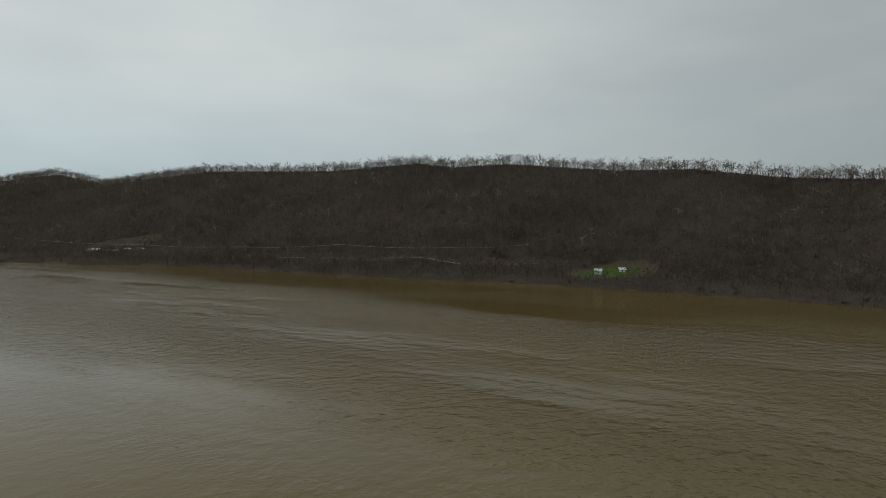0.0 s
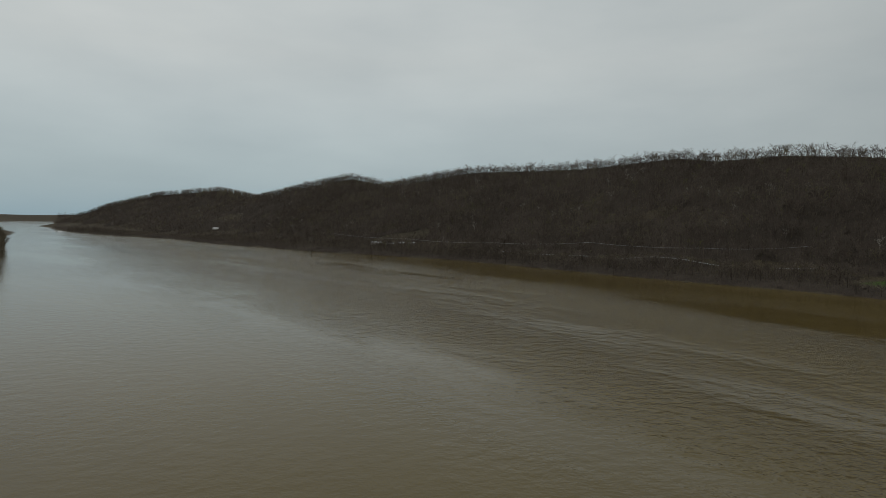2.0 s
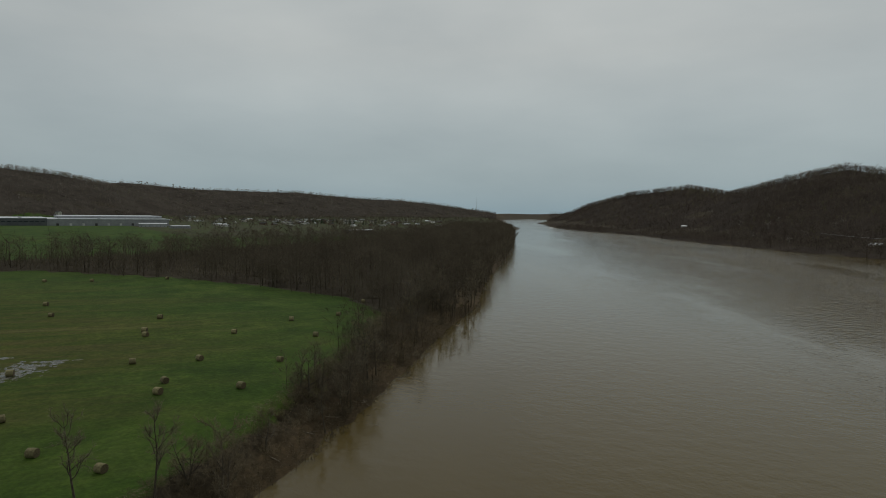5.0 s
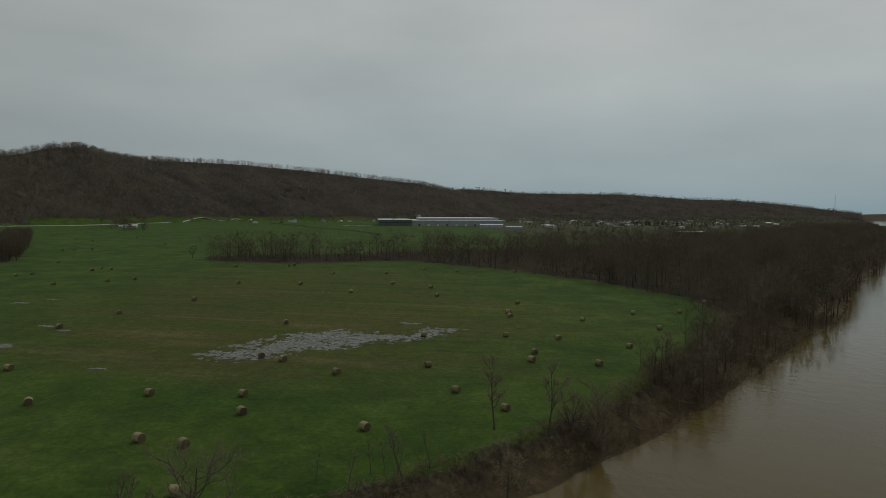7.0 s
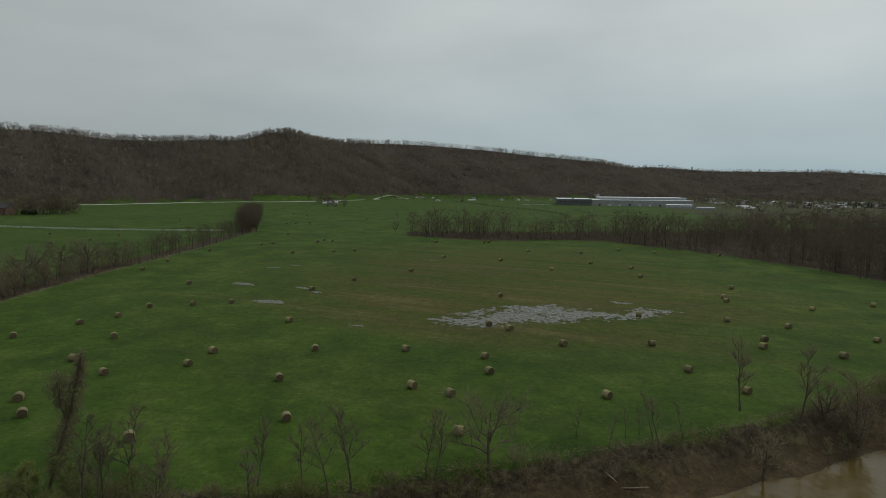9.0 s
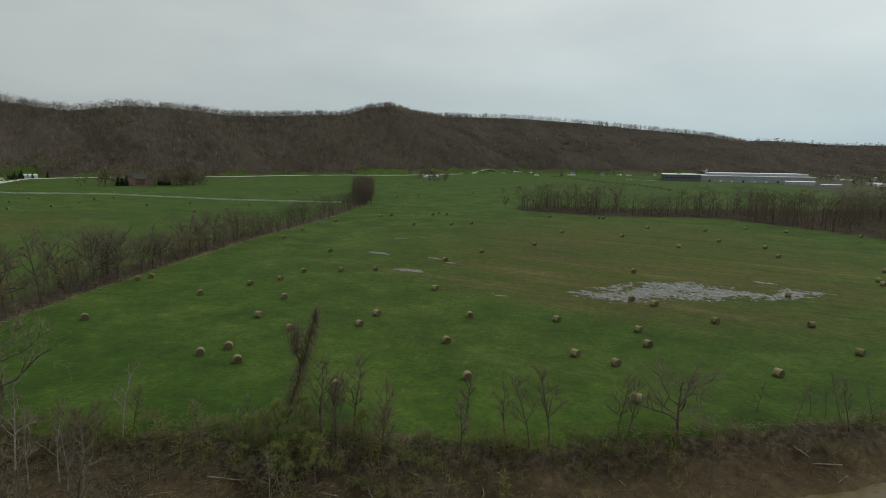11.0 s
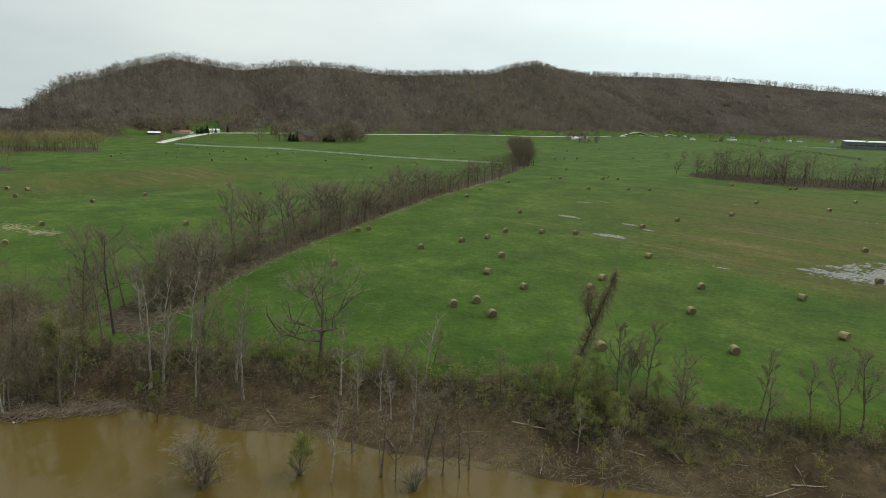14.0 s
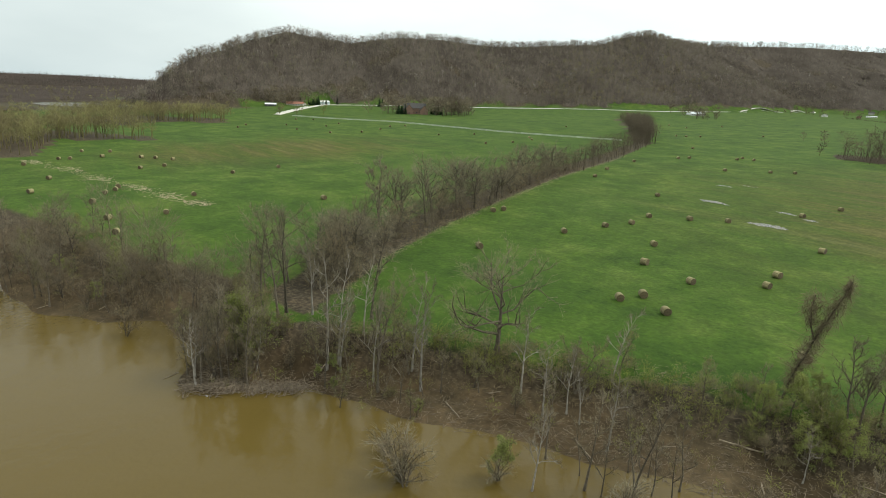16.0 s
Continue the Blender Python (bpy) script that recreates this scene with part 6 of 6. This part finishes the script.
# ---- standing water on the meadow ----
def puddle_material():
    m, n, l, bsdf = material("puddle_water", 0.16)
    geo = n.new("ShaderNodeNewGeometry")
    t = noise_tex(n, l, 0.9, 5.0, geo.outputs["Position"])
    r = ramp(n, [(0.4, (0.06, 0.058, 0.038)), (0.62, (0.17, 0.16, 0.12))])
    l.new(t.outputs["Fac"], r.inputs[0])
    l.new(r.outputs[0], bsdf.inputs["Base Color"])
    rr = n.new("ShaderNodeMapRange")
    rr.inputs["From Min"].default_value, rr.inputs["From Max"].default_value = 0.45, 0.6
    rr.inputs["To Min"].default_value, rr.inputs["To Max"].default_value = 0.22, 0.75
    l.new(t.outputs["Fac"], rr.inputs["Value"])
    l.new(rr.outputs[0], bsdf.inputs["Roughness"])
    return m


PUDDLE = puddle_material()


def puddle(name, label, poly, cell, seed, bias=0.0):
    """Water that stands between the grass stubble inside an outline, with a ragged shore."""
    p = np.array(poly)
    x = np.arange(p[:, 0].min(), p[:, 0].max(), cell)
    y = np.arange(p[:, 1].min(), p[:, 1].max(), cell)
    X, Y = np.meshgrid(x, y)
    ok = inside(poly, X + 1.5 * wobble(X, Y, 6, seed), Y + 1.5 * wobble(X, Y, 6, seed + 1))
    ok &= wobble(X, Y, 6.0, seed + 2) + 0.7 * wobble(X, Y, 1.9, seed + 3) + 0.6 * wobble(X, Y, 0.8, seed + 4) > 0.32 - bias - 1.1 * smooth01(along(poly + poly[:1], X, Y)[0] / (0.28 * min(np.ptp(p[:, 0]), np.ptp(p[:, 1]))))
    j, i = np.where(ok)
    cx, cy = X[j, i], Y[j, i]
    z = land(cx, cy) + 0.05
    h = cell * 0.5
    v = np.stack([np.stack([cx + a * h, cy + b * h, z], -1) for a, b in ((-1, -1), (1, -1), (1, 1), (-1, 1))], 1).reshape(-1, 3)
    v, back = np.unique(v.round(3), axis=0, return_inverse=True)
    f = back.reshape(-1, 4)
    jig = np.random.RandomState(seed + 9).normal(size=(len(v), 2)) * cell * 0.18
    v[:, :2] += jig
    return tagged(new(name, mesh_from(name, v, f, PUDDLE)), label, "puddle", kind="structure")


def oval(cx, cy, a, b, turn, n=18):
    c, s = math.cos(turn), math.sin(turn)
    return [(cx + a * math.cos(t) * c - b * math.sin(t) * s, cy + a * math.cos(t) * s + b * math.sin(t) * c) for t in np.linspace(0, 2 * math.pi, n, endpoint=False)]


puddle("water_2", "shallow grey flood puddle full of stubble on the meadow", [(-134, -87), (-145, -79), (-154, -71), (-162, -64), (-167, -47), (-162, -39), (-159, -31), (-168, -20), (-161, -12), (-150, -19), (-143, -37), (-137, -50), (-131, -60), (-125, -72), (-128, -82)], 0.26, 601)
puddle("water_19", "thin strip of standing water beside the flood puddle", oval(-173.5, -26.5, 4, 1.4, 1.1), 0.26, 608, 0.3)
for k, (x, y, a, b) in enumerate(((-148, -142, 6.6, 2.4), (-178, -167, 6, 1.8), (-224, -176, 4, 2.0), (-175, -141, 5, 1.3), (-232, -168, 5, 1.0), (-168, -134, 3.5, 1.0), (-122, -105, 5, 0.7), (-250, -60, 5, 0.8), (-270, -110, 6, 0.8), (-163, -12, 4, 1.2))):
    puddle("water_%d" % (k + 3), "small puddle in the wet meadow grass", oval(x, y, a, b, 1.25), 0.5, 620 + k * 5, 0.7 if k < 2 else -0.1)
puddle("water_20", "pale pond on the flats beside the hill", oval(-245, -905, 42, 75, 0.5), 4.0, 700, 2.0)

# straw wrack left by the flood
wr = np.random.RandomState(171)
line = np.array([(-30, -423), (-33, -397), (-35, -371), (-34, -348), (-36, -324), (-36, -305), (-37, -293), (-38, -280)], float)
u = wr.uniform(0, 7, 1300)
u = u[(np.sin(u * 5.1) + wr.normal(0, 0.8, len(u))) > -0.3]
wx = np.interp(u, range(8), line[:, 0]) + wr.normal(0, 2.0, len(u))
wy = np.interp(u, range(8), line[:, 1]) + wr.normal(0, 1.0, len(u))
litter("straw_wrack", "pale straw and reed wrack left by the flood", HAY_PALE, np.column_stack([wx, wy, land(wx, wy)]), 0.5, 1.9, 0.06, 172)
gr = np.random.RandomState(173)
gs = np.array([beside_bank(gr.uniform(30, run[-1]), gr.normal(25, 1.6)) for _ in range(5200)])
litter("tall_dry_grass", "dry pale grass along the field edge", HAY_PALE, np.column_stack([gs, land(gs[:, 0], gs[:, 1])]), 0.25, 0.8, 0.03, 174)
hs = np.array([beside_hedge(gr.uniform(0, 300), gr.normal(-1.0, 1.1)) for _ in range(3600)])
litter("tall_dry_grass", "dry pale grass along the hedgerow", HAY_PALE, np.column_stack([hs, land(hs[:, 0], hs[:, 1])]), 0.2, 0.6, 0.03, 175)


# ---- trees of the road, yards and town ----
def copse(name, label, places, lo, hi, templates, mat, seed, tone=(0.1, 0.8), width=1.0):
    p = np.array(places, float)
    p = np.column_stack([p, land(p[:, 0], p[:, 1])])
    r = np.random.RandomState(seed)
    return woods(name, label, "trees", p, r.uniform(lo, hi, len(p)), r.uniform(*tone, len(p)), templates, mat, seed, width)


rc = np.random.RandomState(181)
CON = [conifer_template(190 + k, 90) for k in range(4)]
road_row = [(-646 - 190 * u, -852 + 110 * u) for u in np.linspace(0, 1, 22)] + [(-836 - 250 * u, -742 + 55 * u) for u in np.linspace(0, 1, 26)]
copse("roadside_trees", "evenly spaced small bare trees along the road", np.array(road_row) + rc.normal(0, 1.5, (48, 2)), 9, 14, BUD_FAR, WOODS_FLAT, 182, (0.4, 1.0), 1.2)
yard = np.concatenate([rc.normal((-556, -604), (18, 12), (55, 2)), rc.normal((-590, -665), (34, 12), (40, 2)), rc.normal((-500, -660), (12, 10), (14, 2)), rc.normal((-480, -870), (40, 10), (50, 2)), rc.normal((-920, -395), (14, 10), (12, 2)), rc.normal((-1060, -470), (20, 14), (14, 2))])
copse("yard_trees", "bare and budding trees round the farm houses", yard, 11, 26, BUD_FAR, WOODS_FLAT, 183, (0.4, 1.0), 1.0)
pines = np.concatenate([rc.normal((-556, -872), (18, 6), (16, 2)), rc.normal((-628, -800), (6, 5), (6, 2)), rc.normal((-502, -640), (5, 5), (6, 2)), rc.normal((-545, -617), (5, 5), (6, 2)), rc.normal((-632, -640), (4, 4), (3, 2)), rc.normal((-1500, 40), (60, 20), (18, 2)), rc.normal((-1500, 700), (90, 70), (40, 2)), rc.normal((-1700, -700), (200, 60), (8, 2))])
copse("evergreen_trees", "dark green evergreen trees", pines, 7, 14, CON, PINE, 184, (0, 1))
lone = [(-580, -205), (-541, -183), (-600, -192), (-952, -412), (-941, -433), (-893, -383), (-911, -376), (-1640, -379), (-1060, -687), (-436, -150), (-445, -140), (-430, -170)]
ditch = np.array([(np.interp(k, range(5), (-1309, -1192, -1043, -935, -797)), np.interp(k, range(5), (-257, -190, -133, -67, -25))) for k in np.linspace(0, 4, 150)])
copse("ditch_brush", "dark low brush along a ditch across the far field", ditch + rc.normal(0, 1.6, ditch.shape), 1.6, 3.4, BUD_FAR, WOODS_FLAT, 188, (0.0, 0.3), 2.2)
copse("field_trees", "single bare trees in the open field", lone, 8, 14, BUD_FAR, WOODS_FLAT, 185)


def townland(x, y, r):
    a, b = bank_distances(x, y)
    near_hall = (x > -1420) & (x < -1130) & (y > -130) & (y < 300)
    return (a > 10) & ~near_hall & (np.abs(land(x, y) - plain_level(x, y)) < 16) & ((y > 240) | (x < -1300)) & ~inside(WOOD_NORTH, x, y) & (r.rand(len(x)) < np.where(y > 240, 1.0, 0.3))


q, rq = sown(186, (-2700, -420, -700, 2000), 5200, townland)
woods("town_trees", "bare trees scattered through the valley town", "trees", q, rq.uniform(7, 15, len(q)), rq.uniform(0.0, 0.8, len(q)), LEAN_T, WOODS_FLAT, 187, 1.2)
